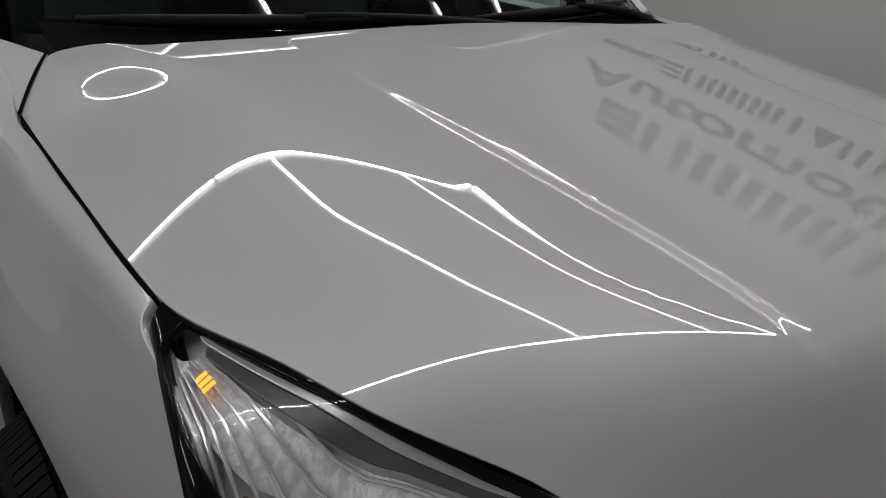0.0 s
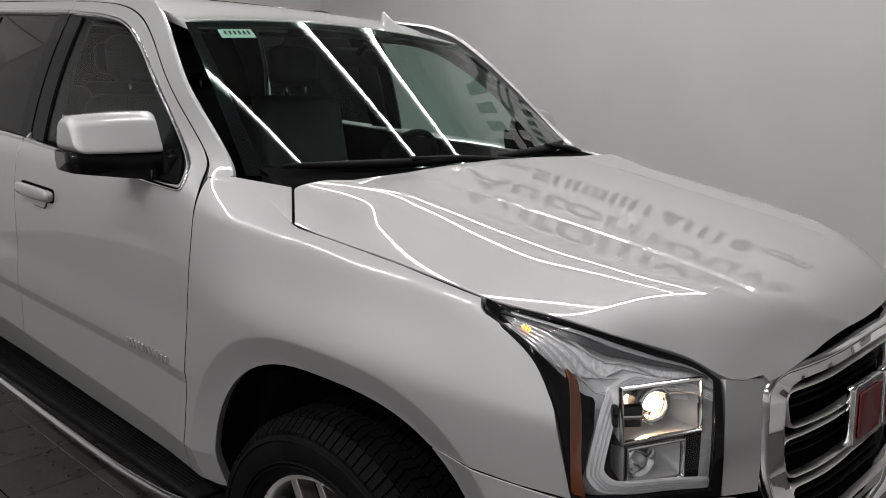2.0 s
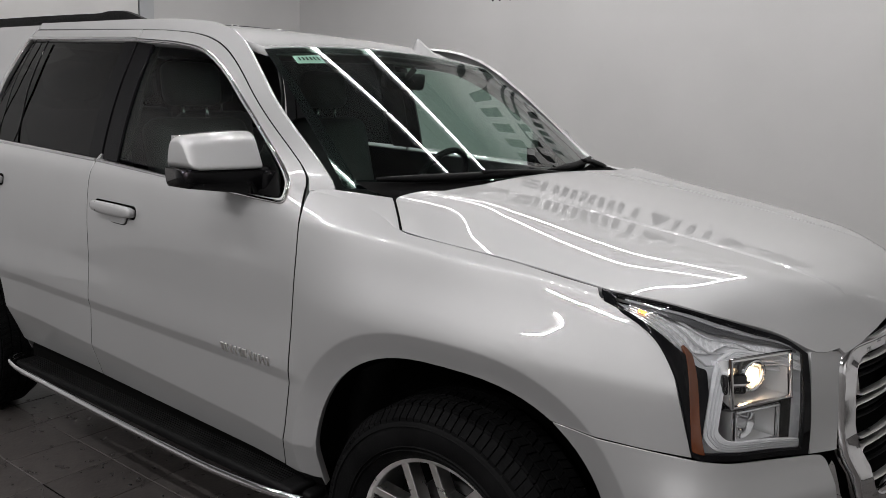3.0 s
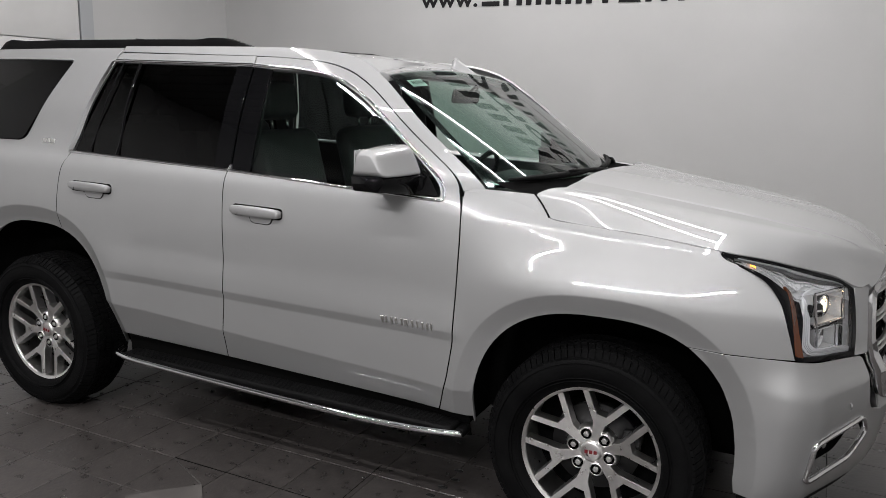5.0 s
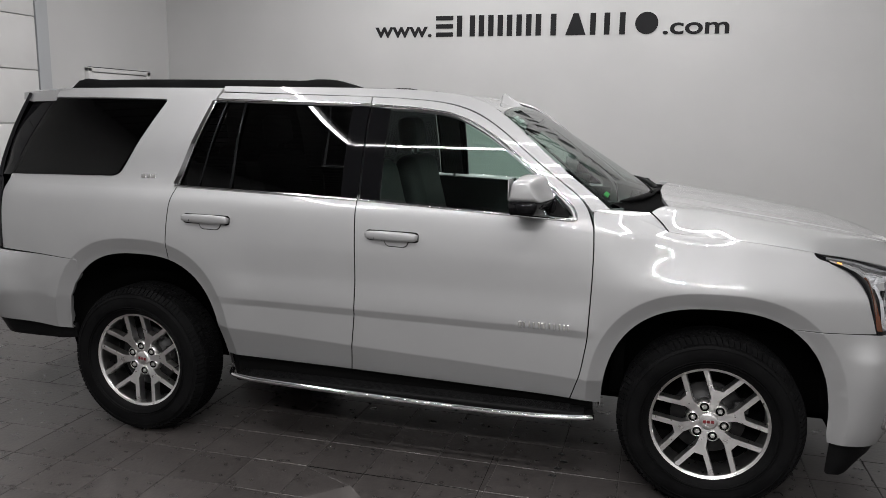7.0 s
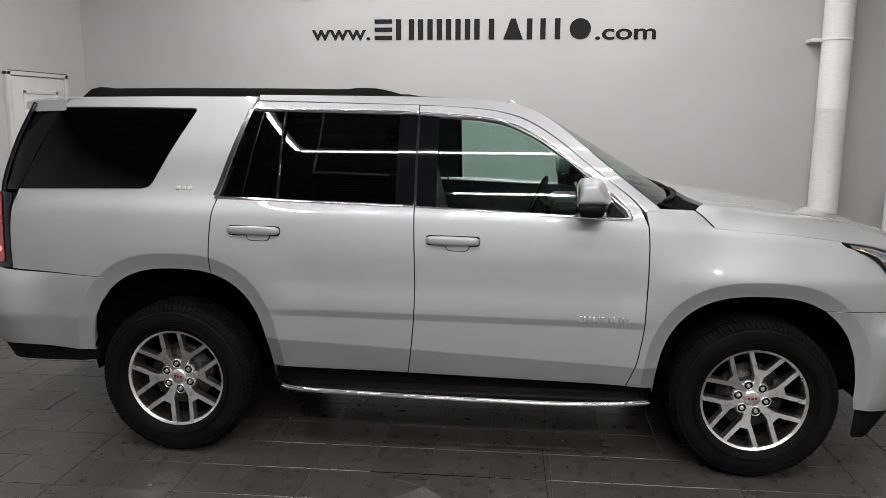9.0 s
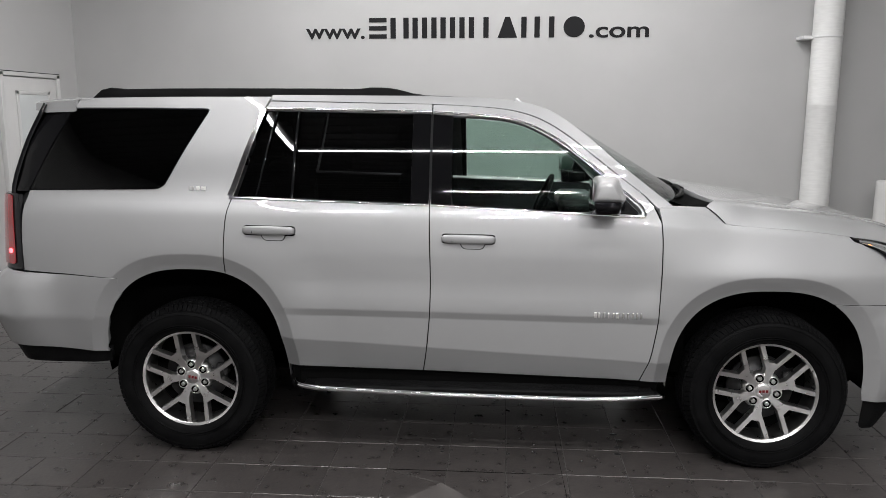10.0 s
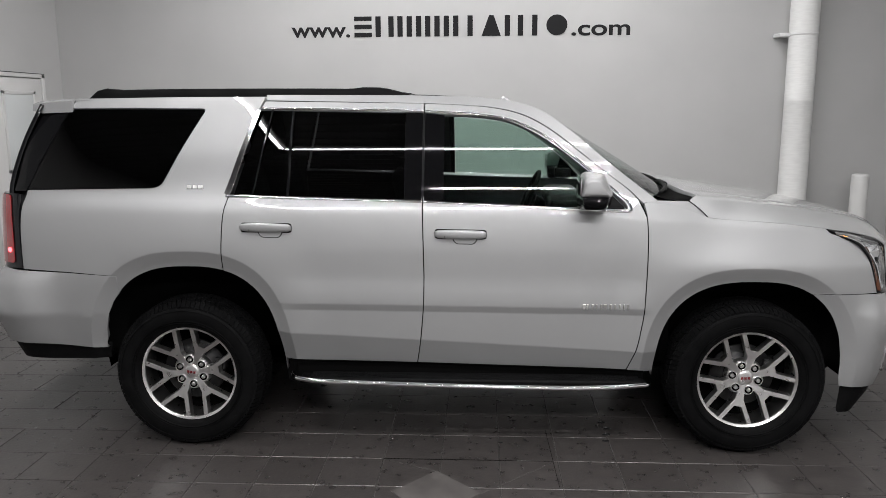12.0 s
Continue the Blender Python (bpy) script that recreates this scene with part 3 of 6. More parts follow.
def arch_x(c, z):
    x0, rx, rz, n = c
    return x0 + rx * max(0.0, 1 - ((z - 0.40) / rz) ** n) ** (1 / n)


def arch_path(c, x_from, x_to, z_low):
    """Points along a wheel opening from one foot over the top to the other, between two x stations."""
    x0, rx, rz, n = c
    out = []
    for k in range(41):
        a = math.pi * k / 40
        ca, sa = math.cos(a), math.sin(a)
        x = x0 - rx * (abs(ca) ** (2 / n)) * (1 if ca > 0 else -1)
        z = 0.40 + rz * abs(sa) ** (2 / n)
        out.append((x, z))
    out = [(out[0][0] - 0.004, z_low)] + out + [(out[-1][0] + 0.004, z_low)]
    if x_from > x_to:
        out = out[::-1]
    lo, hi = min(x_from, x_to), max(x_from, x_to)
    return [p for p in out if lo <= p[0] <= hi]


GAP = 0.0036
CUT_A = [(2.327, 0.442), (2.372, 0.58), (2.398, 0.745), (2.407, 1.0), (2.408, 1.155), (2.402, 1.25)]
CUT_A_TOP = [(2.383, 1.31), (2.327, 1.376), (2.159, 1.501), (1.963, 1.656), (1.880, 1.712), (1.791, 1.757), (1.690, 1.787), (1.586, 1.803), (1.40, 1.816)]
CUT_B = [(1.228, 0.466), (1.250, 0.60), (1.268, 0.80), (1.271, 0.95), (1.262, 1.349)]
CUT_C = [(0.2148, 0.979), (0.222, 1.15), (0.229, 1.264), (0.248, 1.363)]


def shift(pts, dx):
    return [(p[0] + dx, p[1]) for p in pts]


def soft(pts, step=0.02, r=0.04):
    return rounded(pts, r, step, closed=False)


def arch_ring(c, a, dx=0.0):
    x0, rx, rz, n = c
    return arch_path((x0, rx * a, rz * a, n), x0 - 1, x0 + 1, 0.40)


def dense_line(f, x0, x1, step=0.018):
    return [(x, f(x)) for x in np.arange(x0, x1, step)]


FEATURES = []
for c in (ARCH_F, ARCH_R):
    for a in (1.05, 1.132, 1.148, 1.20):
        ring = rounded([(*p, 0) for p in arch_ring(c, a)], 0, 0.016, False)
        FEATURES += [tuple(p) for p in ring]
for d in (0.006, -0.006, -0.030, -0.040):
    FEATURES += dense_line(lambda x: 0.800 - 0.010 * (x - 0.6) + d, 0.5, 2.40)
for d in (0.006, -0.006):
    FEATURES += dense_line(lambda x: 0.640 - 0.048 * (x - 0.52) + d, 0.3, 2.6)
for z in (1.262, 1.278, 1.295, 1.31, 1.33):
    FEATURES += dense_line(lambda x: z, -0.85, 2.42, 0.03)


for d in (-0.018, -0.009, -0.003, 0.003, 0.009):
    FEATURES += dense_line(lambda x: shoulder_z(x) + d, 2.42, 3.33)


def body_side(fn, flip, s):
    pane_fn = GLASS if s < 0 else mirror_fn(GLASS)
    # front wing
    top = [(2.402, 1.25), (2.395, 1.318, 0), (2.50, 1.310), (2.62, 1.281), (2.73, 1.235), (3.10, 1.209), (3.318, 1.182, 0)]
    lamp = [(3.318, 1.182, 0), (3.335, 1.160), (3.42, 1.134), (3.485, 1.105, 0.05), (3.530, 1.03, 0.06), (3.558, 0.94), (3.583, 0.858, 0)]
    o = soft(shift(CUT_A, GAP)) + soft([(p[0] + (GAP if i == 0 else 0), *p[1:]) for i, p in enumerate(top)], r=0.05)[1:] + soft(lamp)[1:]
    o += [Vector((3.48, 0.856)), Vector((arch_x(ARCH_F, 0.855), 0.855))] + [Vector(p) for p in arch_path(ARCH_F, arch_x(ARCH_F, 0.857), 2.40, 0.43)] + [Vector((2.44, 0.430))]
    panel("front_wing", car, o, fn, paint, 0.026, 0.025, flip, extra=FEATURES)
    # front door with window frame
    low = rounded([*shift(CUT_B, GAP)], 0.05, 0.02, False)[::-1]
    o = low + soft([(1.232, 0.466, 0), (1.8, 0.455), (2.323, 0.444, 0)])[1:] + soft(shift(CUT_A, -GAP))[1:] + soft(shift(CUT_A_TOP, -GAP * 0.6), r=0.06)[1:]
    o += [Vector((1.266, 1.820)), Vector((1.266, 1.776))]
    win = [(1.266, 1.776, 0), (1.365, 1.769), (1.55, 1.760), (1.703, 1.738, 0.1), (1.876, 1.657, 0.1), (2.046, 1.530), (2.214, 1.392), (2.295, 1.325, 0.03), (2.312, 1.290, 0.025), (2.25, 1.287, 0.03), (1.7, 1.312), (1.266, 1.331, 0)]
    o += soft(win, r=0.06)[1:]
    panel("front_door", car, o, fn, paint, 0.045, 0.03, flip, extra=FEATURES)
    # rear door
    o = soft(shift(CUT_B, -GAP)) + [Vector((1.256, 1.331))] + soft([(1.256, 1.331, 0), (0.7, 1.347), (0.256, 1.358, 0)])[1:] + soft(shift(CUT_C, GAP))[::-1]
    o += [Vector((0.217, arch_z(ARCH_R, 0.217)))] + [Vector(p) for p in arch_path(ARCH_R, 0.225, 0.54, 0.478)] + [Vector((0.525, 0.474))]
    o = [o[0]] + o[1:]
    panel("rear_door", car, dedupe(o), fn, paint, 0.045, 0.03, flip, extra=FEATURES)
    o = rounded([(0.385, 1.797, 0), (1.258, 1.778, 0), (1.258, 1.822, 0), (0.412, 1.838, 0)], 0, 0.03)
    panel("door_frame", car, o, fn, paint, 0.04, 0.02, flip, label="silver upper door frame")
    # quarter panel: round the dark side window
    o = soft(shift(CUT_C, -GAP)) + soft([(0.244, 1.363, 0), (0.30, 1.56), (0.378, 1.797), (0.405, 1.862, 0)])[1:]
    o += soft([(0.405, 1.862, 0), (-0.1, 1.862), (-0.632, 1.858, 0), (-0.662, 1.808, 0), (-0.3, 1.808), (0.098, 1.803, 0.03), (-0.118, 1.405, 0.05), (-0.16, 1.390, 0.02), (-0.5, 1.386), (-0.857, 1.378, 0), (-0.868, 1.2), (-0.868, 0.968, 0), (-0.6, 0.957), (-0.352, 0.940, 0)])[1:]
    o += [Vector((-0.352, arch_z(ARCH_R, -0.352)))] + [Vector(p) for p in arch_path(ARCH_R, -0.345, 0.207, 0.48)] + [Vector((0.2125, arch_z(ARCH_R, 0.2125)))]
    panel("quarter_panel", car, dedupe(o), fn, paint, 0.045, 0.02, flip, extra=FEATURES)
    # cant rail between doors and roof
    o = soft([(0.418, 1.845, 0), (1.262, 1.8255), (1.40, 1.8195), (1.588, 1.807), (1.698, 1.7905), (1.797, 1.7605), (1.882, 1.7165), (1.966, 1.6595), (2.164, 1.5025), (2.331, 1.3775), (2.389, 1.319, 0), (2.462, 1.330, 0)], r=0.08)
    back = soft([(2.462, 1.330, 0), (2.20, 1.532), (2.06, 1.652), (1.95, 1.738), (1.86, 1.795), (1.72, 1.838), (1.50, 1.858), (1.2, 1.866), (0.412, 1.872, 0)], r=0.08)
    panel("cant_rail", car, dedupe(o + back[1:]), fn, paint, 0.03, 0.02, flip, label="silver windscreen pillar and roof side")
    # glass
    g = rounded([(1.372, 1.336, 0), (2.20, 1.302, 0.02), (2.25, 1.36, 0.03), (2.046, 1.524), (1.870, 1.651, 0.1), (1.700, 1.731, 0.1), (1.372, 1.762, 0)], 0.05, 0.03)
    panel("front_side_glass", car, g, pane_fn, glass_clear, 0.08, 0.0, flip, -0.012, "clear green-tinted side glass")
    g = rounded([(0.272, 1.36, 0), (1.164, 1.336, 0), (1.164, 1.778, 0), (0.404, 1.794, 0)], 0.02, 0.03)
    panel("rear_side_glass", car, g, pane_fn, glass_dark, 0.08, 0.0, flip, -0.012, "dark privacy glass")
    g = rounded([(-0.852, 1.384, 0), (-0.16, 1.396, 0.03), (-0.123, 1.41, 0.04), (0.090, 1.798, 0.03), (-0.666, 1.803, 0)], 0.02, 0.03)
    panel("quarter_glass", car, g, pane_fn, glass_dark, 0.08, 0.0, flip, -0.003, "dark privacy glass")
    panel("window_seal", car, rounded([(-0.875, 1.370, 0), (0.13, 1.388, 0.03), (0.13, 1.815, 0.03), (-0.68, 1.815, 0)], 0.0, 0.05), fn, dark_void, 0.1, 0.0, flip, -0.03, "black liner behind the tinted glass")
    # black pillar covers
    panel("pillar_cover", car, rounded([(1.168, 1.334, 0), (1.255, 1.331, 0), (1.255, 1.776, 0), (1.168, 1.778, 0)], 0, 0.03), pane_fn, black_trim, 0.05, 0.012, flip, -0.004, "gloss black door pillar cover")
    panel("pillar_cover", car, rounded([(1.270, 1.331, 0), (1.368, 1.327, 0), (1.368, 1.764, 0), (1.270, 1.774, 0)], 0, 0.03), pane_fn, black_trim, 0.05, 0.012, flip, -0.004, "gloss black door pillar cover")
    panel("mirror_gusset", car, rounded([(2.11, 1.304, 0), (2.298, 1.294, 0.02), (2.14, 1.445, 0)], 0.0, 0.02), fn, black_plastic, 0.05, 0.012, flip, -0.004, "black mirror mounting panel")
    panel("tailgate_pillar", car, rounded([(-0.872, 1.376, 0), (-0.950, 1.374, 0.01), (-0.905, 1.60), (-0.815, 1.810, 0), (-0.668, 1.812, 0)], 0.05, 0.03), fn, black_trim, 0.05, 0.015, flip, -0.004, "gloss black rear pillar")
    bar = [fn(0.556 + 0.012 * k / 10, 1.352 + 0.434 * k / 10) for k in range(11)]
    nn = [normal_of(fn, 0.556, 1.352 + 0.434 * k / 10, flip) for k in range(11)]
    strip("glass_divider", car, bar, 0.016, 0.004, black_trim, nn)
    seal = [fn(0.37 + 0.085 * k / 10, 1.355 + 0.437 * k / 10) for k in range(11)]
    strip("glass_divider", car, seal, 0.010, 0.002, black_trim, nn)
    # chrome round the windows
    def chrome_run(pts, w, h, r=0.05):
        d = rounded(pts, r, 0.03, False)
        strip("window_chrome", car, [fn(p.x, p.y) for p in d], w, h, chrome, [normal_of(fn, p.x, p.y, flip) for p in d])
    chrome_run([(0.232, 1.352), (1.258, 1.326)], 0.016, 0.006)
    chrome_run([(1.268, 1.325), (1.7, 1.307), (2.25, 1.280, 0.05), (2.330, 1.277, 0.04), (2.312, 1.325, 0.04), (2.222, 1.398), (2.054, 1.537), (1.884, 1.664, 0.1), (1.708, 1.744, 0.1), (1.50, 1.768), (1.268, 1.781)], 0.012, 0.006)
    chrome_run([(1.258, 1.784), (0.392, 1.801)], 0.012, 0.006)
    o = rounded([(0.222, 1.364, 0.005), (0.252, 1.358, 0.005), (0.392, 1.797, 0), (0.370, 1.797, 0.005)], 0.005, 0.02)
    panel("pillar_chrome", car, o, fn, chrome, 0.04, 0.008, flip, 0.004, "polished chrome rear pillar strip")
    # lower door seam shadow sill
    panel("sill", car, rounded([(0.50, 0.475, 0), (2.44, 0.438, 0), (2.44, 0.30, 0), (0.50, 0.30, 0)], 0, 0.06), fn, black_plastic, 0.08, 0.02, flip, -0.03, "black sill behind the running board")
    # drip channel
    d = rounded([(0.41, 1.842), (1.262, 1.826), (1.588, 1.808), (1.80, 1.761, 0.1), (1.966, 1.660), (2.331, 1.379), (2.40, 1.315)], 0.08, 0.03, False)
    strip("door_seal", car, [fn(p.x, p.y) - 0.008 * normal_of(fn, p.x, p.y, flip) for p in d], 0.007, 0.004, dark_void, [normal_of(fn, p.x, p.y, flip) for p in d])
    # shut lines: near-black strips laid in the gaps as their shade
    for cut in (CUT_A + CUT_A_TOP, CUT_B, CUT_C, [(-0.352, 0.9385), (-0.6, 0.9535), (-0.868, 0.965)], [(arch_x(ARCH_F, 0.853), 0.8535), (3.48, 0.854), (3.575, 0.855)]):
        d = rounded(cut, 0.04, 0.03, False)
        thin = 2 * GAP if cut[0][0] in (CUT_A[0][0], CUT_B[0][0], CUT_C[0][0]) else 0.004
        strip("shut_line_shade", car, [fn(p.x, p.y) - 0.004 * normal_of(fn, p.x, p.y, flip) for p in d], thin, 0.003, dark_void, [normal_of(fn, p.x, p.y, flip) for p in d])
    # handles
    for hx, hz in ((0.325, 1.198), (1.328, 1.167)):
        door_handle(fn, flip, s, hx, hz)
    # inner skins, so that the doors are closed behind the panels
    def inner(u, v):
        p = fn(u, v)
        return Vector((p.x, p.y - s * 0.07, p.z))
    panel("door_trim", car, rounded([(0.62, 0.50, 0), (2.30, 0.47, 0), (2.36, 1.27, 0), (0.26, 1.34, 0), (0.26, 1.04, 0), (0.50, 0.95, 0)], 0.02, 0.06), inner, trim_dark, 0.15, 0.0, not flip, 0, "dark inner door trim")
    panel("pillar_trim", car, rounded([(1.20, 1.33, 0), (1.34, 1.33, 0), (1.33, 1.80, 0), (1.20, 1.80, 0)], 0.02, 0.06), inner, trim_dark, 0.15, 0.01, not flip, 0, "dark inner pillar trim")


def dedupe(pts, eps=0.003):
    out = []
    for p in pts:
        p = Vector((p[0], p[1]))
        if not out or (p - out[-1]).length > eps:
            out.append(p)
    if (out[0] - out[-1]).length < eps:
        out.pop()
    return out


def door_handle(fn, flip, s, hx, hz):
    n = normal_of(fn, hx + 0.13, hz, flip)
    bm = bmesh.new()
    rings, k = [], 18
    for i in range(k + 1):
        t = i / k
        x = hx + 0.262 * t
        z = hz - 0.004 * t
        lift = 0.018 + 0.022 * math.sin(math.pi * min(1, max(0, t))) ** 0.6
        h = 0.023 * (0.55 + 0.45 * math.sin(math.pi * t) ** 0.25)
        c = fn(x, z) + n * (lift * 0.6)
        ring = []
        for j in range(20):
            ca, sa = math.cos(math.tau * j / 20), math.sin(math.tau * j / 20)
            ring.append(bm.verts.new(c + n * (0.015 * math.copysign(abs(ca) ** 0.7, ca)) + Vector((0, 0, h * math.copysign(abs(sa) ** 0.7, sa)))))
        rings.append(ring)
    for r0, r1 in zip(rings, rings[1:]):
        for j in range(20):
            bm.faces.new((r0[j], r0[(j + 1) % 20], r1[(j + 1) % 20], r1[j]))
    bm.faces.new(rings[0])
    bm.faces.new(rings[-1])
    bmesh.ops.recalc_face_normals(bm, faces=bm.faces)
    h = part("door_handle", bm, paint, car, "silver pull handle with a chrome edge")
    cup = rounded([(hx + 0.09, hz - 0.012), (hx + 0.215, hz - 0.016), (hx + 0.20, hz - 0.050), (hx + 0.105, hz - 0.048)], 0.02, 0.01)
    panel("handle_cup", h, cup, fn, paint, 0.03, 0.006, flip, 0.005, "silver cup behind the handle")
    # a slightly larger dark plate imitates the shade round the cup
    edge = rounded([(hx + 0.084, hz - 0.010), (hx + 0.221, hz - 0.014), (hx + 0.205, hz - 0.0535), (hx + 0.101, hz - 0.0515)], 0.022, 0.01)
    panel("cup_edge_shade", h, edge, fn, steel_dark, 0.03, 0.003, flip, 0.002, "dark edge painted as shade round the cup")
    # a near-black plate just larger than the handle draws its dark outline
    seat_line = rounded([(hx - 0.001, hz - 0.0235), (hx + 0.2635, hz - 0.0275), (hx + 0.2635, hz + 0.0195), (hx - 0.001, hz + 0.0235)], 0.018, 0.02)
    panel("handle_outline", h, seat_line, fn, dark_void, 0.04, 0.003, flip, 0.0025, "near-black outline drawn round the handle")
    pth = [fn(hx + 0.012 + 0.24 * i / 8, hz + 0.014) + n * 0.020 for i in range(9)]
    strip("handle_chrome", h, pth, 0.004, 0.003, chrome, [n] * 9)
    gap = [fn(hx + 0.052, hz - 0.017 + 0.034 * i / 4) + n * 0.033 for i in range(5)]
    strip("handle_joint", h, gap, 0.003, 0.001, dark_void, [n] * 5)


for fn, flip, s in SIDES:
    body_side(fn, flip, s)

# hood and cowl corners
o = [Vector((x, -hood_edge_y(x) + 0.001)) for x in np.linspace(2.7245, 3.785, 60)]
front_y = np.linspace(-0.55, 0.55, 30)
o += [Vector((3.79 + 0.075 * (1 - (y / 0.56) ** 2) ** 0.7, y)) for y in front_y]
o += [Vector((p.x, -p.y)) for p in o[:60][::-1]]
rear = [(2.7245, 0.8835), (2.6425, 0.8205), (2.690, 0.745), (2.722, 0.70), (2.712, 0.60), (2.69, 0.3), (2.68, 0), (2.69, -0.3), (2.712, -0.60), (2.722, -0.70), (2.690, -0.745), (2.6425, -0.8205), (2.7245, -0.8835)]
o += soft(rear, 0.02, 0.02)[1:-1]
panel("hood", car, dedupe(o, 0.006), HOOD, paint, 0.022, 0.03, label="silver hood with a raised centre",
      extra=[(x, sy * (f(x) + d)) for x in np.arange(2.74, 3.76, 0.02) for f, ds in ((crease_in, (-0.018, -0.010, -0.005, 0.0, 0.005, 0.010, 0.018)), (crease_out, (-0.118, -0.105, -0.092, -0.075, -0.055, -0.035, -0.015, -0.005, 0.005, 0.015))) for d in ds for sy in (-1, 1)])
# near-black strip stands in for the shade in the hood's side gap
for sy in (-1, 1):
    d = [Vector((x, sy * (hood_edge_y(x) + 0.001), hood_edge_z(x) - 0.009)) for x in np.linspace(2.73, 3.31, 30)]
    strip("shut_line_shade", car, d, 0.010, 0.003, dark_void, [Vector((0, sy * 0.7, 0.7))] * 30)
# dark strip laid on the surface paints the shade of the hood-corner gap
for sy in (-1, 1):
    d = []
    for k in range(9):
        x, y = 2.640 + 0.083 * k / 8, 0.8215 + 0.064 * k / 8
        d.append(Vector((x, sy * y, HOOD(x + 0.004, y - 0.003).z + 0.0005)))
    strip("shut_line_shade", car, d, 0.0065, 0.002, dark_void, [Vector((0.2, sy * 0.55, 0.8)).normalized()] * 9)
corner = [Vector(p) for p in (tuple(SIDE(2.461, 1.3285) - Vector((0, 0, 0.002))), (2.640, -0.822, HOOD(2.642, 0.820).z), (2.722, -0.884, 1.239), tuple(SIDE(2.400, 1.3155)))]


def CORNER(u, v):
    """The wing top beside the windscreen foot: u rearward to forward, v outer edge to inner."""
    p = corner[3].lerp(corner[2], u).lerp(corner[0].lerp(corner[1], u), v)
    return p + Vector((0, 0, 0.005 * v * (1 - v) * 4))


for sy in (1, -1):
    fnc = CORNER if sy < 0 else mirror_fn(CORNER)
    panel("cowl_corner", car, rounded([(0, 0, 0), (0.995, 0, 0), (0.995, 1, 0), (0, 1, 0)], 0.0, 0.08), fnc, paint, 0.12, 0.02, sy > 0, 0.0, "silver wing top beside the windscreen foot")

# windscreen
o = rounded([(-0.835, 0.0, 0), (0.835, 0.0, 0), (0.835, 1.0, 0.05), (-0.835, 1.0, 0.05)], 0.03, 0.03)
panel("windscreen", car, o, shield, glass_shield, 0.06, 0.0, label="large green-tinted windscreen reflecting the tubes")
for lo, hi in ((-0.835, -0.79), (0.79, 0.835)):
    panel("screen_band", car, rounded([(lo, 0, 0), (hi, 0, 0), (hi, 1, 0), (lo, 1, 0)], 0, 0.04), shield, black_gloss, 0.06, 0.0, lift=-0.004, label="black border behind the windscreen edge")
panel("screen_band", car, rounded([(-0.8, 0.0, 0), (0.8, 0.0, 0), (0.8, 0.055, 0), (-0.8, 0.055, 0)], 0, 0.04), shield, black_gloss, 0.06, 0.0, lift=-0.004, label="black border along the windscreen foot")
panel("screen_band", car, rounded([(-0.8, 0.955, 0), (0.8, 0.955, 0), (0.8, 1.0, 0), (-0.8, 1.0, 0)], 0, 0.04), shield, black_gloss, 0.06, 0.0, lift=-0.004, label="black border along the roof edge")
bm = bmesh.new()
rows = []
for k in range(41):
    y = -0.80 + 1.6 * k / 40
    f = shield(y, 0.03)
    xr = 2.74 - 0.01 * (abs(y) / 0.8) ** 2.5
    rows.append([bm.verts.new(f + Vector((0, 0, 0.004))), bm.verts.new((f.x + 0.06, y, f.z - 0.015)), bm.verts.new((xr, y, min(HOOD(xr, y).z - 0.018, f.z - 0.02))), bm.verts.new((xr + 0.06, y, 1.20))])
for r0, r1 in zip(rows, rows[1:]):
    for j in range(3):
        bm.faces.new((r0[j], r0[j + 1], r1[j + 1], r1[j]))
bmesh.ops.recalc_face_normals(bm, faces=bm.faces)
part("cowl_grille", bm, dark_void, car, "black plastic cowl under the wipers")


def wiper(y0, y1, t0, t1, arm_y, arm_x):
    pts = [shield(y0 + (y1 - y0) * k / 16, t0 + (t1 - t0) * k / 16) + Vector((0.010, 0, 0.018)) for k in range(17)]
    w = tube("wiper", car, pts, lambda t: 0.0145 * (1 - 0.6 * abs(2 * t - 1) ** 3), black_plastic, 8, "black windscreen wiper at rest")
    mid = pts[9] + Vector((0.006, 0, 0.012))
    foot = Vector((arm_x, arm_y, 1.322))
    tube("wiper_arm", w, [mid.lerp(foot, k / 6) + Vector((0, 0, 0.008 * math.sin(math.pi * k / 6))) for k in range(7)], lambda t: 0.008 + 0.008 * t, black_plastic, 8)
    return w


wiper(-0.745, -0.06, 0.020, 0.050, 0.22, 2.69)
wiper(0.04, 0.70, 0.045, 0.055, 0.76, 2.54)

# roof, sunroof, rails and aerial
o = [Vector((x, -0.688)) for x in np.linspace(-0.64, 1.60, 50)]
o += [Vector((1.60 + 0.012 * k, -0.688 + 0.003 * k)) for k in range(1, 11)]
lead = [Vector((shield(0.835 * a, 1.0).x - 0.010, shield(0.835 * a, 1.0).y)) for a in np.linspace(-0.985, 0.985, 40)]
o += lead
o += [Vector((p.x, -p.y)) for p in o[:60][::-1]]
o += [Vector((-0.66 - 0.02 * math.cos(math.pi * y / 1.4), y)) for y in np.linspace(0.66, -0.66, 20)]


def ROOF2(x, y):
    p = ROOF(x, y)
    e = shield(0.835 * max(-1, min(1, y / 0.685)), 1.0)
    k = sstep5(e.x - 0.35, e.x, x)
    p.z = p.z * (1 - k) + (e.z + 0.004) * k
    return p


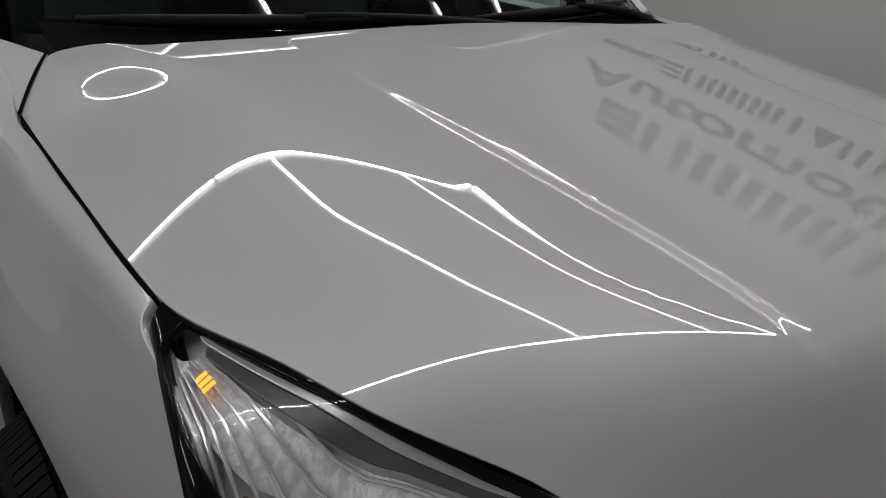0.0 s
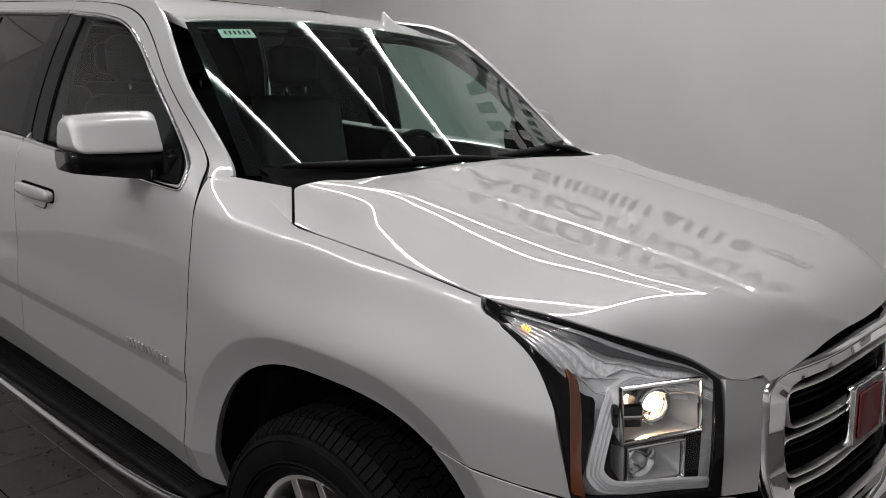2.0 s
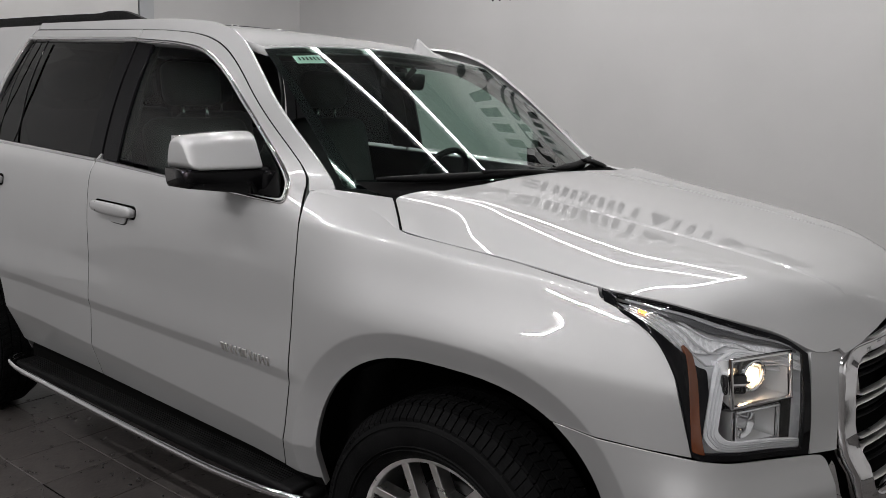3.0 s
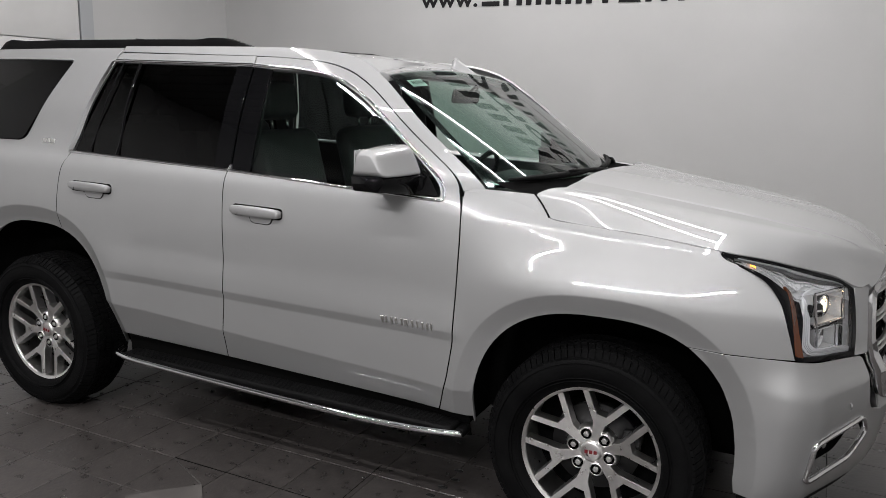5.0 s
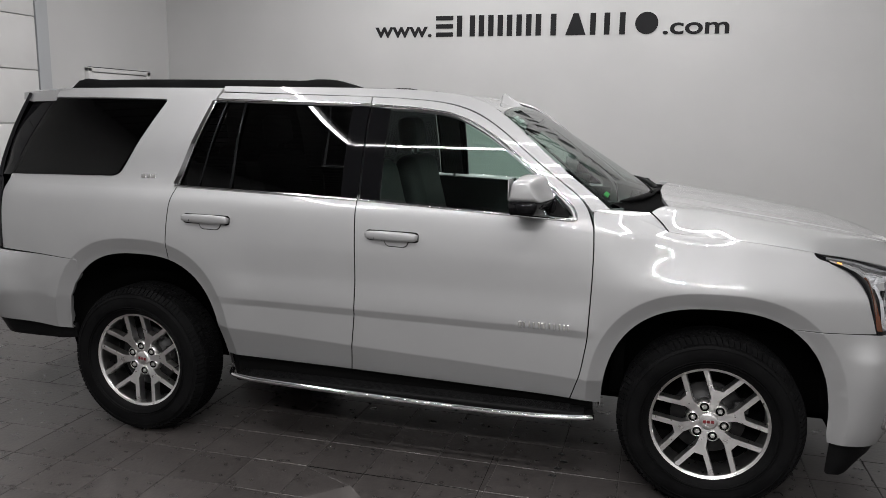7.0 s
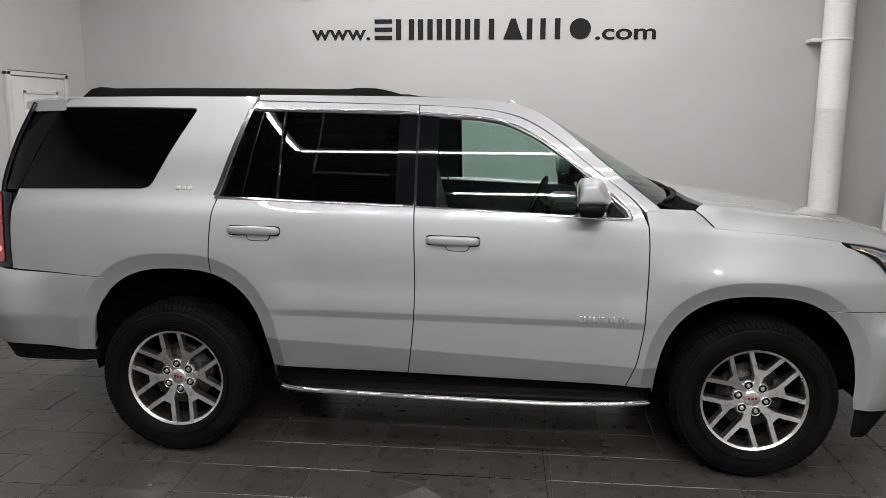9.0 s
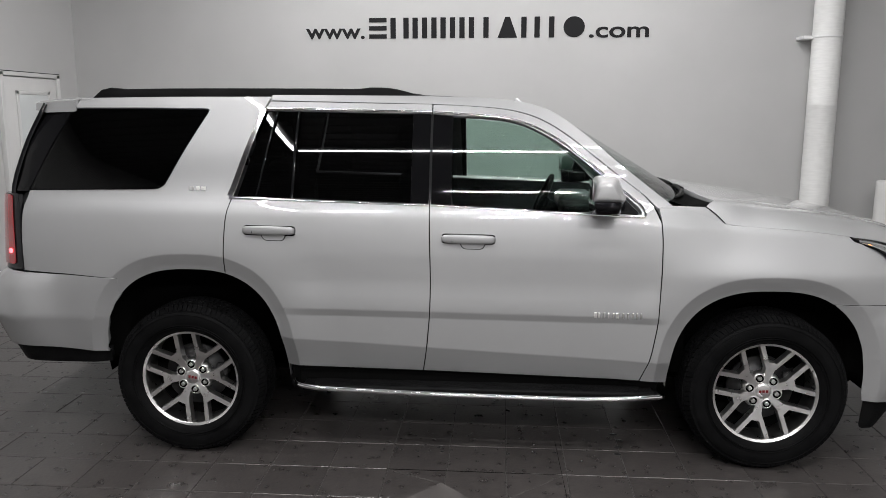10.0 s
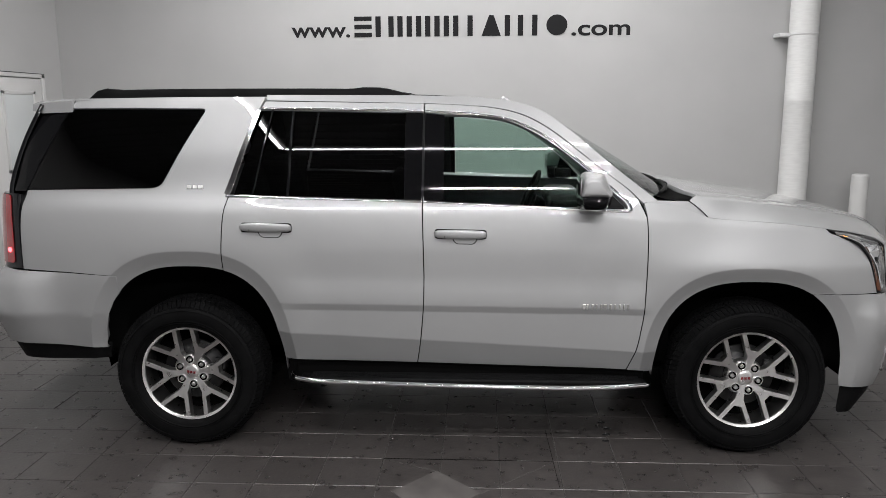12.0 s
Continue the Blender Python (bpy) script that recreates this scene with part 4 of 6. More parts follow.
panel("roof", car, dedupe(o, 0.006), ROOF2, paint, 0.05, 0.03, label="silver roof panel")
panel("sunroof", car, rounded([(0.85, -0.40), (1.42, -0.40), (1.42, 0.40), (0.85, 0.40)], 0.05, 0.03), ROOF2, black_gloss, 0.08, 0.006, lift=0.005, label="dark glass sunroof")
for sy in (-1, 1):
    pth, k = [], 40
    bm = bmesh.new()
    rings = []
    for i in range(k + 1):
        t = i / k
        x = -0.575 + 1.875 * t
        zb = ROOF2(x, 0.66).z - 0.004
        up = 0.052 * sstep(0, 0.035, t) * (1 - sstep(0.84, 1.0, t)) + 0.004 - 0.010 * sstep(0.05, 0.10, t) * (1 - sstep(0.76, 0.81, t))
        w = 0.022
        y = 0.655
        rings.append([bm.verts.new((x, sy * (y + a), zb + b)) for a, b in ((w, 0), (w * 0.95, up * 0.6), (w * 0.6, up * 0.95), (-w * 0.3, up), (-w, up * 0.7), (-w, 0))])
    for r0, r1 in zip(rings, rings[1:]):
        for j in range(6):
            bm.faces.new((r0[j], r0[(j + 1) % 6], r1[(j + 1) % 6], r1[j]))
    bm.faces.new(rings[0])
    bm.faces.new(rings[-1])
    bmesh.ops.recalc_face_normals(bm, faces=bm.faces)
    sharp(part("roof_rail", bm, black_plastic, car, "matt black roof rail"), 40)
bm = bmesh.new()
rings = []
for i in range(13):
    t = i / 12
    x = 1.69 + 0.17 * t
    h = 0.074 * (1 - t) ** 0.75 if t > 0.12 else 0.074 * (0.5 + 4 * t)
    w = 0.030 * math.sin(math.pi * (0.12 + 0.88 * t)) ** 0.6 + 0.002
    zb = ROOF2(x, 0.42).z - 0.004
    rings.append([bm.verts.new((x, 0.42 + a * w, zb + b * max(h, 0.004))) for a, b in ((1, 0), (0.6, 0.25), (0.25, 0.85), (0, 1), (-0.25, 0.85), (-0.6, 0.25), (-1, 0))])
for r0, r1 in zip(rings, rings[1:]):
    for j in range(6):
        bm.faces.new((r0[j], r0[j + 1], r1[j + 1], r1[j]))
bm.faces.new(rings[0])
bmesh.ops.recalc_face_normals(bm, faces=bm.faces)
part("aerial_fin", bm, paint, car, "silver shark-fin aerial")

# tailgate, spoiler, rear lamps and bumper
o = rounded([(tail.s_of_y(-0.90), 0.975, 0), (2 * tail.end - tail.s_of_y(-0.90), 0.975, 0), (2 * tail.end - tail.s_of_y(-0.80), 1.84, 0), (tail.s_of_y(-0.80), 1.84, 0)], 0, 0.06)
panel("tailgate", car, o, TAIL, black_gloss, 0.08, 0.02, True, -0.02, "tailgate with dark glass")
bm = bmesh.new()
rows = []
for k in range(25):
    y = -0.715 + 1.43 * k / 24
    e = (abs(y) / 0.715) ** 4
    xt = -0.66
    xr = -0.905 + 0.035 * e
    zt = ROOF2(xt, y).z
    rows.append([bm.verts.new((xt + 0.01, y, zt - 0.002)), bm.verts.new((-0.75, y, zt - 0.004)), bm.verts.new((xr, y, zt - 0.016)), bm.verts.new((xr - 0.004, y, zt - 0.052)), bm.verts.new((xr + 0.05, y, zt - 0.066)), bm.verts.new((xt + 0.01, y, zt - 0.060))])
for r0, r1 in zip(rows, rows[1:]):
    for j in range(6):
        bm.faces.new((r0[j], r0[(j + 1) % 6], r1[(j + 1) % 6], r1[j]))
bm.faces.new(rows[0])
bm.faces.new(rows[-1])
bmesh.ops.recalc_face_normals(bm, faces=bm.faces)
sharp(part("roof_spoiler", bm, paint, car, "silver roof spoiler"), 40)
for fnt, fl in ((TAIL, True), (mirror_fn(TAIL), False)):
    s0 = tail.s_of_x(-0.874)
    s1 = tail.s_of_y(-0.80)
    lamp = panel("rear_lamp", car, rounded([(s0, 0.974, 0.005), (s1, 0.974, 0.02), (s1, 1.366, 0.02), (s0 + 0.012, 1.366, 0.005)], 0.01, 0.02), fnt, black_gloss, 0.03, 0.03, fl, 0.002, "tall rear lamp with red lens, lit low down")
    panel("lens", lamp, rounded([(s0 + 0.035, 1.0), (s1 - 0.02, 1.0), (s1 - 0.02, 1.36), (s0 + 0.050, 1.36)], 0.02, 0.02), fnt, red_lens, 0.03, 0.006, fl, 0.010)
    panel("led", lamp, rounded([(s0 + 0.052, 1.058), (s0 + 0.075, 1.058), (s0 + 0.075, 1.080), (s0 + 0.052, 1.080)], 0.008, 0.01), fnt, red_on, 0.02, 0.004, fl, 0.014, "glowing red diode")
# rear bumper
s_arch = tail.s_of_x(-0.354)
o = [Vector((s_arch + 0.0, 0.935))] + soft([(s_arch, 0.937, 0), (tail.s_of_x(-0.868), 0.962), (tail.s_of_y(-0.86), 0.972, 0.02), (2 * tail.end - tail.s_of_y(-0.86), 0.972, 0.02), (2 * tail.end - tail.s_of_x(-0.868), 0.962), (2 * tail.end - s_arch, 0.937, 0)])
ra = [(s_arch, arch_z(ARCH_R, -0.354))] + [(tail.s_of_x(p[0]), p[1]) for p in arch_path(ARCH_R, -0.362, -0.60, 0.50) if p[1] > 0.535]
o += [Vector((2 * tail.end - a, b)) for a, b in ra]
o += soft([(2 * tail.end - tail.s_of_x(-0.458), 0.53, 0), (2 * tail.end - tail.s_of_x(-0.8), 0.565), (tail.end, 0.60), (tail.s_of_x(-0.80), 0.565), (tail.s_of_x(-0.458), 0.53, 0)], r=0.08)
o += [Vector(p) for p in ra[::-1]]
panel("rear_bumper", car, dedupe(o[::-1], 0.004), TAIL, paint, 0.04, 0.03, True, 0.002, "silver rear bumper", extra=[(tail.s_of_x(p[0]), p[1]) for p in FEATURES if p[0] < -0.3])
o = rounded([(tail.s_of_x(-0.455), 0.54, 0), (tail.s_of_x(-0.80), 0.58), (tail.end, 0.61), (2 * tail.end - tail.s_of_x(-0.80), 0.58), (2 * tail.end - tail.s_of_x(-0.455), 0.54, 0), (2 * tail.end - tail.s_of_x(-0.455), 0.463, 0), (tail.end, 0.44), (tail.s_of_x(-0.455), 0.463, 0)], 0.04, 0.04)
panel("rear_valance", car, o, TAIL, black_plastic, 0.06, 0.03, True, -0.016, "black lower rear valance")

# front bumper
sC, sD = nose.s_of_x(3.585), nose.s_of_y(-0.65)
E2 = 2 * nose.end
fa = [(nose.s_of_x(p[0]), p[1]) for p in arch_path(ARCH_F, 3.50, 3.235, 0.355) if p[1] < 0.843] + [(nose.s_of_x(arch_x(ARCH_F, 0.851)), 0.851)]
half = [(a, b, 0) for a, b in fa] + [(sC - 0.1, 0.852), (sC, 0.852), (sC + 0.1, 0.842), (sD, 0.822, 0.02), (nose.s_of_y(-0.60), 0.815), (nose.s_of_y(-0.56), 0.62, 0.05), (nose.s_of_y(-0.45), 0.585, 0.05)]
o = soft(half, r=0.05) + [Vector((E2 - p.x, p.y)) for p in soft(half, r=0.05)[::-1]]
low = soft([(E2 - nose.s_of_x(3.463), 0.355, 0), (E2 - nose.s_of_y(-0.86), 0.355), (nose.end, 0.36), (nose.s_of_y(-0.86), 0.355), (nose.s_of_x(3.463), 0.355, 0)])
o += low[1:-1]


def fog_hole(g):
    pts = [(nose.s_of_y(-0.872), 0.575), (nose.s_of_y(-0.60), 0.600), (nose.s_of_y(-0.55), 0.535), (nose.s_of_y(-0.64), 0.455), (nose.s_of_y(-0.882), 0.435)]
    pts = rounded(pts, 0.025, 0.02)
    return pts if g else [Vector((E2 - p.x, p.y)) for p in pts[::-1]]


panel("front_bumper", car, dedupe(o[::-1], 0.004)[::-1], NOSE, paint, 0.035, 0.010, False, 0.001, "silver front bumper with a sensor", holes=(fog_hole(1), fog_hole(0)), extra=[(nose.s_of_x(p[0]), p[1]) for p in FEATURES if 3.21 < p[0] < 3.62])
o = rounded([(nose.s_of_x(3.448), 0.352, 0), (nose.s_of_x(3.448), 0.20, 0.02), (nose.s_of_x(3.55), 0.20, 0.03), (nose.s_of_y(-0.88), 0.30, 0.05), (nose.end, 0.30), (E2 - nose.s_of_y(-0.88), 0.30, 0.05), (E2 - nose.s_of_x(3.55), 0.20, 0.03), (E2 - nose.s_of_x(3.448), 0.20, 0.02), (E2 - nose.s_of_x(3.448), 0.352, 0)], 0.03, 0.04)
panel("air_dam", car, o, NOSE, black_plastic, 0.06, 0.02, False, -0.012, "black air dam under the bumper")
for g in (1, 0):
    hole = fog_hole(g)
    pts = [NOSE(p.x, p.y) for p in hole]
    nn = [normal_of(NOSE, p.x, p.y, False) for p in hole]
    bez = strip("fog_bezel", car, [p - n * 0.002 for p, n in zip(pts, nn)], 0.018, 0.014, chrome, nn, "chrome fog lamp surround", closed=True)
    big = [Vector((p.x, p.y)) for p in hole]
    panel("fog_recess", bez, big, NOSE, dark_void, 0.05, 0.0, False, -0.05)
    c = sum((p for p in pts), Vector()) / len(pts)
    lamp = lathe([(0.0, -0.006), (0.025, -0.004), (0.036, 0.0), (0.040, 0.012), (0.040, 0.05), (0, 0.05)], 24)
    moved(lamp, Matrix.Translation(c + Vector((-0.035, (0.06 if g else -0.06), 0.0))) @ pose(0, 0, 0, 0, 0, 90))
    part("fog_lamp", lamp, reflector, bez)
    side = moved(lathe([(0, 0.003), (0.010, 0.003), (0.0125, 0.0), (0.0125, -0.004)], 16), Matrix.Translation(NOSE(nose.s_of_y(-0.70) if g else E2 - nose.s_of_y(-0.70), 0.665)) @ pose(0, 0, 0, 0, 0, -65 if g else -115))
    part("parking_sensor", side, paint, car)
# strip between lamp and grille
for fnc, fl in ((NOSE, False), (mirror_fn(NOSE), True)):
    o = rounded([(sD + 0.008, 0.826, 0), (nose.s_of_y(-0.560), 0.82, 0), (nose.s_of_y(-0.535), 1.050, 0), (sD + 0.004, 1.060, 0)], 0.01, 0.02)
    panel("grille_flank", car, o, fnc, paint, 0.03, 0.02, fl, 0.0, "silver strip between headlamp and grille")


# ---- headlamps ----
def track(stations):
    k = [p[0] for p in stations]
    return [smooth_fn(k, [p[i] for p in stations]) for i in (1, 2, 3)]


lamp_top = track([(0, 3.327, -0.876, 1.180), (0.22, 3.456, -0.812, 1.156), (0.40, 3.545, -0.765, 1.135), (0.62, 3.622, -0.712, 1.110), (0.85, 3.690, -0.668, 1.088), (1, 3.735, -0.652, 1.060)])
lamp_low = track([(0, 3.340, -0.893, 1.157), (0.20, 3.470, -0.917, 1.105), (0.33, 3.540, -0.925, 1.010), (0.45, 3.588, -0.922, 0.858), (0.60, 3.648, -0.868, 0.850), (0.80, 3.715, -0.745, 0.838), (1, 3.763, -0.650, 0.826)])


def LAMP(w, v):
    a, b = Vector([f(w) for f in lamp_low]), Vector([f(w) for f in lamp_top])
    k = v ** 2.0
    return Vector((a.x + (b.x - a.x) * k, a.y + (b.y - a.y) * k, a.z + (b.z - a.z) * v))


def face(y, z, d):
    """A point behind the front end's face: y across, z up, d metres inside."""
    return Vector((nose_x(y, z) - d, y, z))


def head_lamp(s):
    fn, fl = (LAMP, False) if s < 0 else (mirror_fn(LAMP), True)
    back = panel("headlamp", car, rounded([(0, 0, 0), (1, 0, 0), (1, 1, 0), (0, 1, 0)], 0, 0.03), fn, lamp_liner, 0.06, 0.0, fl, -0.028, "wraparound headlamp with lit warm bulb and amber marker", holes=(rounded([(0.55, 0.13), (0.93, 0.11), (0.93, 0.74), (0.55, 0.74)], 0.03, 0.03),))
    rim = rounded([(0.0, 0.0, 0), (1, 0, 0), (1, 1, 0), (0, 1, 0)], 0, 0.02)
    hole = rounded([(0.045, 0.24, 0.01), (0.20, 0.28, 0.03), (0.34, 0.50, 0.04), (0.44, 0.66, 0.04), (0.475, 0.50, 0.03), (0.478, 0.05, 0.02), (0.955, 0.05, 0.02), (0.960, 0.97, 0.02), (0.30, 0.982, 0.02), (0.05, 0.93, 0.02)], 0.02, 0.02)
    panel("lamp_border", back, rim, fn, black_trim, 0.04, 0.014, fl, 0.001, "gloss black lamp border", holes=(hole,))
    panel("lamp_cover", back, hole, fn, lens_glass, 0.05, 0.0, fl, -0.001, "clear lamp cover")
    am = rounded([(0.440, 0.05, 0.01), (0.497, 0.05, 0.01), (0.437, 0.40), (0.405, 0.52), (0.365, 0.59, 0.01), (0.318, 0.555, 0.01), (0.350, 0.48), (0.378, 0.36)], 0.03, 0.02)
    panel("side_marker", back, am, fn, amber, 0.03, 0.01, fl, 0.003, "brown amber side reflector")

    def sy(p):
        return Vector((p.x, -s * p.y, p.z)) if s > 0 else p
    # upper wing: ribbed light guide under the cover
    for k in range(7):
        v = 0.34 + 0.09 * k
        pth = [fn(0.10 + 0.80 * i / 14, v + 0.02 * math.sin(i)) for i in range(15)]
        nn = [normal_of(fn, 0.10 + 0.80 * i / 14, v, fl) for i in range(15)]
        if k >= 5:
            strip("light_guide", back, [p - n * 0.018 for p, n in zip(pth, nn)], 0.0045, 0.005, reflector, nn)
        else:
            m = 4 + k
            strip("light_guide", back, [p - n * 0.018 for p, n in zip(pth[:m], nn[:m])], 0.004, 0.005, reflector, nn[:m])
    band = rounded([(0.055, 0.42), (0.20, 0.44), (0.32, 0.60), (0.42, 0.76), (0.52, 0.875), (0.965, 0.885), (0.965, 0.925), (0.50, 0.905), (0.30, 0.845), (0.10, 0.80)], 0.02, 0.02)
    panel("frosted_band", back, band, fn, frosted_guide, 0.04, 0.008, fl, -0.020, "frosted ribbed light guide")
    panel("dark_recess", back, rounded([(0.11, 0.83), (0.30, 0.872), (0.50, 0.925), (0.93, 0.945), (0.93, 0.962), (0.30, 0.945), (0.10, 0.895)], 0.01, 0.02), fn, lamp_dark, 0.04, 0.004, fl, -0.012, "dark recess above the light guide")
    panel("lamp_brow", back, rounded([(0.09, 0.90), (0.30, 0.95), (0.90, 0.966), (0.90, 0.978), (0.30, 0.974), (0.08, 0.93)], 0.01, 0.02), fn, lamp_grey, 0.04, 0.004, fl, -0.008, "grey brow strip")
    for k in range(3):
        w0 = 0.134 + 0.011 * k
        led = rounded([(w0, 0.61), (w0 + 0.008, 0.61), (w0 + 0.008, 0.73), (w0, 0.73)], 0.004, 0.02)
        panel("turn_led", back, led, fn, amber_on, 0.03, 0.0, fl, -0.009, "glowing amber turn signal")
    # running light: broad C-shaped frosted guide with fine lines along it
    c = [(0.965, 0.855), (0.56, 0.855, 0.03), (0.488, 0.76, 0.04), (0.488, 0.19, 0.05), (0.55, 0.065, 0.05), (0.965, 0.06), (0.965, 0.135), (0.60, 0.145, 0.04), (0.550, 0.225, 0.04), (0.550, 0.71, 0.04), (0.60, 0.79, 0.03), (0.965, 0.795)]
    guide = panel("running_light", back, rounded([(a, b, *(r or (0.005,))) for a, b, *r in c], 0.005, 0.025), fn, lens_white, 0.04, 0.012, fl, -0.010, "frosted C-shaped running light")
    for inset in (0.018, 0.033, 0.047):
        line = [(0.955, 0.857 - inset), (0.57 + 0.3 * inset, 0.857 - inset, 0.03), (0.488 + inset, 0.75, 0.04), (0.488 + inset, 0.20, 0.04), (0.555 + 0.4 * inset, 0.065 + 1.25 * inset, 0.04), (0.955, 0.06 + 1.25 * inset)]
        pts = rounded(line, 0.03, 0.03, False)
        nn = [normal_of(fn, p.x, p.y, fl) for p in pts]
        strip("guide_line", guide, [fn(p.x, p.y) - n * 0.011 for p, n in zip(pts, nn)], 0.0028, 0.0025, lamp_grey, nn)

    def Q(y, z, d):
        p = face(y, z, d)
        return Vector((p.x, s * abs(p.y), p.z))

    def quad_box(name, y0, y1, z0, z1, d0, d1, mat, wall=0.006, parent=None):
        """An open reflector box: four walls and a back, mouth towards the front."""
        bm = bmesh.new()
        mouth = [Q(y0, z0, d0), Q(y1, z0, d0), Q(y1, z1, d0), Q(y0, z1, d0)]
        cy, cz = (y0 + y1) / 2, (z0 + z1) / 2
        rear = [Q(cy + (y - cy) * 0.62, cz + (z - cz) * 0.62, d1) for y, z in ((y0, z0), (y1, z0), (y1, z1), (y0, z1))]
        a, b = [bm.verts.new(p) for p in mouth], [bm.verts.new(p) for p in rear]
        for i in range(4):
            bm.faces.new((a[i], a[(i + 1) % 4], b[(i + 1) % 4], b[i]))
        bm.faces.new(b)
        bmesh.ops.subdivide_edges(bm, edges=bm.edges, cuts=2, use_grid_fill=True)
        bmesh.ops.recalc_face_normals(bm, faces=bm.faces)
        ob = part(name, bm, mat, parent or back, smooth=False)
        nn = [Vector((0.93, 0.36 * s, 0.0))] * 5
        pth = [m + Vector((0.004, 0, 0)) for m in mouth]
        strip("bezel", ob, pth, 0.010, 0.008, chrome, nn[:4], closed=True)
        return ob
    up = quad_box("reflector_box", 0.835, 0.668, 0.958, 1.062, 0.035, 0.10, reflector)
    quad_box("reflector_box", 0.825, 0.705, 0.868, 0.945, 0.035, 0.085, reflector)
    dish = Matrix.Translation(Q(0.770, 0.905, 0.060)) @ pose(0, 0, 0, 0, 0, 90 + 22 * s)
    part("low_dish", moved(lathe([(0.0, 0.022), (0.014, 0.016), (0.026, 0.002), (0.032, -0.012), (0.036, -0.012), (0.038, 0.002)], 24), dish), chrome, back, "chrome reflector dish")
    part("dish_cap", moved(lathe([(0.0, -0.014), (0.009, -0.012), (0.011, 0.0), (0.009, 0.016)], 14), dish), reflector, back)
    ctr = Q(0.745, 1.012, 0.055)
    aim = Matrix.Translation(ctr) @ pose(0, 0, 0, 0, 0, 90 + 22 * s)
    part("projector", moved(lathe([(0.0, -0.024), (0.014, -0.021), (0.026, -0.010), (0.031, 0.004)], 28), aim), lens_glass, up, "clear projector lens")
    part("projector_ring", moved(lathe([(0.030, -0.004), (0.036, -0.008), (0.041, 0.0), (0.041, 0.03), (0.030, 0.03)], 28), aim), chrome, up)
    bulb = bmesh.new()
    bmesh.ops.create_uvsphere(bulb, u_segments=16, v_segments=10, radius=0.015, matrix=aim @ pose(0, 0.010, 0))
    part("bulb", bulb, bulb_on, up, "warm glowing bulb")
    arm = box(-0.030, 0.030, -0.008, 0.008, -0.022, 0.022, 0.004)
    part("projector_arm", moved(arm, Matrix.Translation(Q(0.815, 1.005, 0.042)) @ pose(0, 0, 0, 0, 0, 90 + 40 * s)), black_gloss, up)
    part("projector_arm", moved(box(-0.02, 0.02, -0.002, 0.002, -0.004, 0.004, 0.001), Matrix.Translation(Q(0.815, 1.005, 0.031)) @ pose(0, 0, 0, 0, 0, 90 + 40 * s)), chrome, up)


lens_white = vary(material("light_guide", (0.7, 0.7, 0.71), 0.2, 0.1, 0.5), (0.46, 0.46, 0.47), (0.56, 0.56, 0.57), 40, 5, (0.15, 0.3), 0.1, 300)
head_lamp(-1)
head_lamp(1)


# ---- grille ----
grille = empty("grille", "", "")
grille["label"] = "chrome-framed grille with three wide chrome-edged openings"
grille.parent = car


def grille_path(y0, z0, z1, r=0.05, inset=0.0):
    y, a, b = y0 - inset, z0 + inset, z1 - inset
    return rounded([(-y, b, r), (y, b, r), (y * 0.985, (a + b) / 2), (y * 0.86, a, r), (-y * 0.86, a, r), (-y * 0.985, (a + b) / 2)], r, 0.03)


def on_face(pts, d):
    return [face(p.x, p.y, d) for p in pts]


def hump(y):
    """The grille's top edge follows the hood's front edge."""
    return 0.036 * (1 - (abs(y) / 0.56) ** 2)


FWD = Vector((1, 0, 0))
outer = grille_path(0.555, 0.625, 1.052, 0.06)
outer = [Vector((p.x, p.y + (hump(p.x) if p.y > 0.95 else 0))) for p in outer]
inner = grille_path(0.555 - 0.052, 0.625 + 0.045, 1.052 - 0.026, 0.05)
inner = [Vector((p.x, p.y + (hump(p.x) if p.y > 0.95 else 0))) for p in inner]
panel("grille_frame", grille, dedupe(outer, 0.004), lambda a, b: face(a, b, -0.004), chrome, 0.05, 0.030, False, 0.0, "broad flat chrome grille surround", holes=(dedupe(inner, 0.004),))
strip("grille_edge", grille, on_face(outer, 0.004), 0.010, 0.014, chrome, [FWD] * len(outer), "rolled chrome edge", closed=True)
g2 = [Vector((p.x * 0.97, 0.84 + (p.y - 0.84) * 0.95)) for p in outer]
panel("grille_backing", grille, dedupe(g2, 0.004)[::-1], lambda a, b: face(a, b, 0.055), dark_void, 0.06, 0.0, True, 0.0, "black grille depth")
for z0, z1, w in ((0.928, 1.006, 0.485), (0.820, 0.902, 0.488), (0.712, 0.794, 0.465)):
    ring = rounded([(-w, z1 + hump(w) * 0.4), (-w * 0.5, z1 + 0.022), (0, z1 + 0.030), (w * 0.5, z1 + 0.022), (w, z1 + hump(w) * 0.4), (w * 0.965, z0), (w * 0.5, z0 + 0.014), (0, z0 + 0.020), (-w * 0.5, z0 + 0.014), (-w * 0.965, z0)], 0.025, 0.03)
    strip("grille_bar", grille, on_face(ring, 0.024), 0.008, 0.018, satin, [FWD] * len(ring), "satin chrome edged grille opening", closed=True)
    for k in range(3):
        zz = z0 + (z1 - z0) * (k + 1) / 4 + 0.014
        pts = [face(-w * 0.93 + 2 * w * 0.93 * i / 20, zz, 0.045) for i in range(21)]
        strip("grille_slat", grille, pts, 0.009, 0.008, black_plastic, [FWD] * 21)
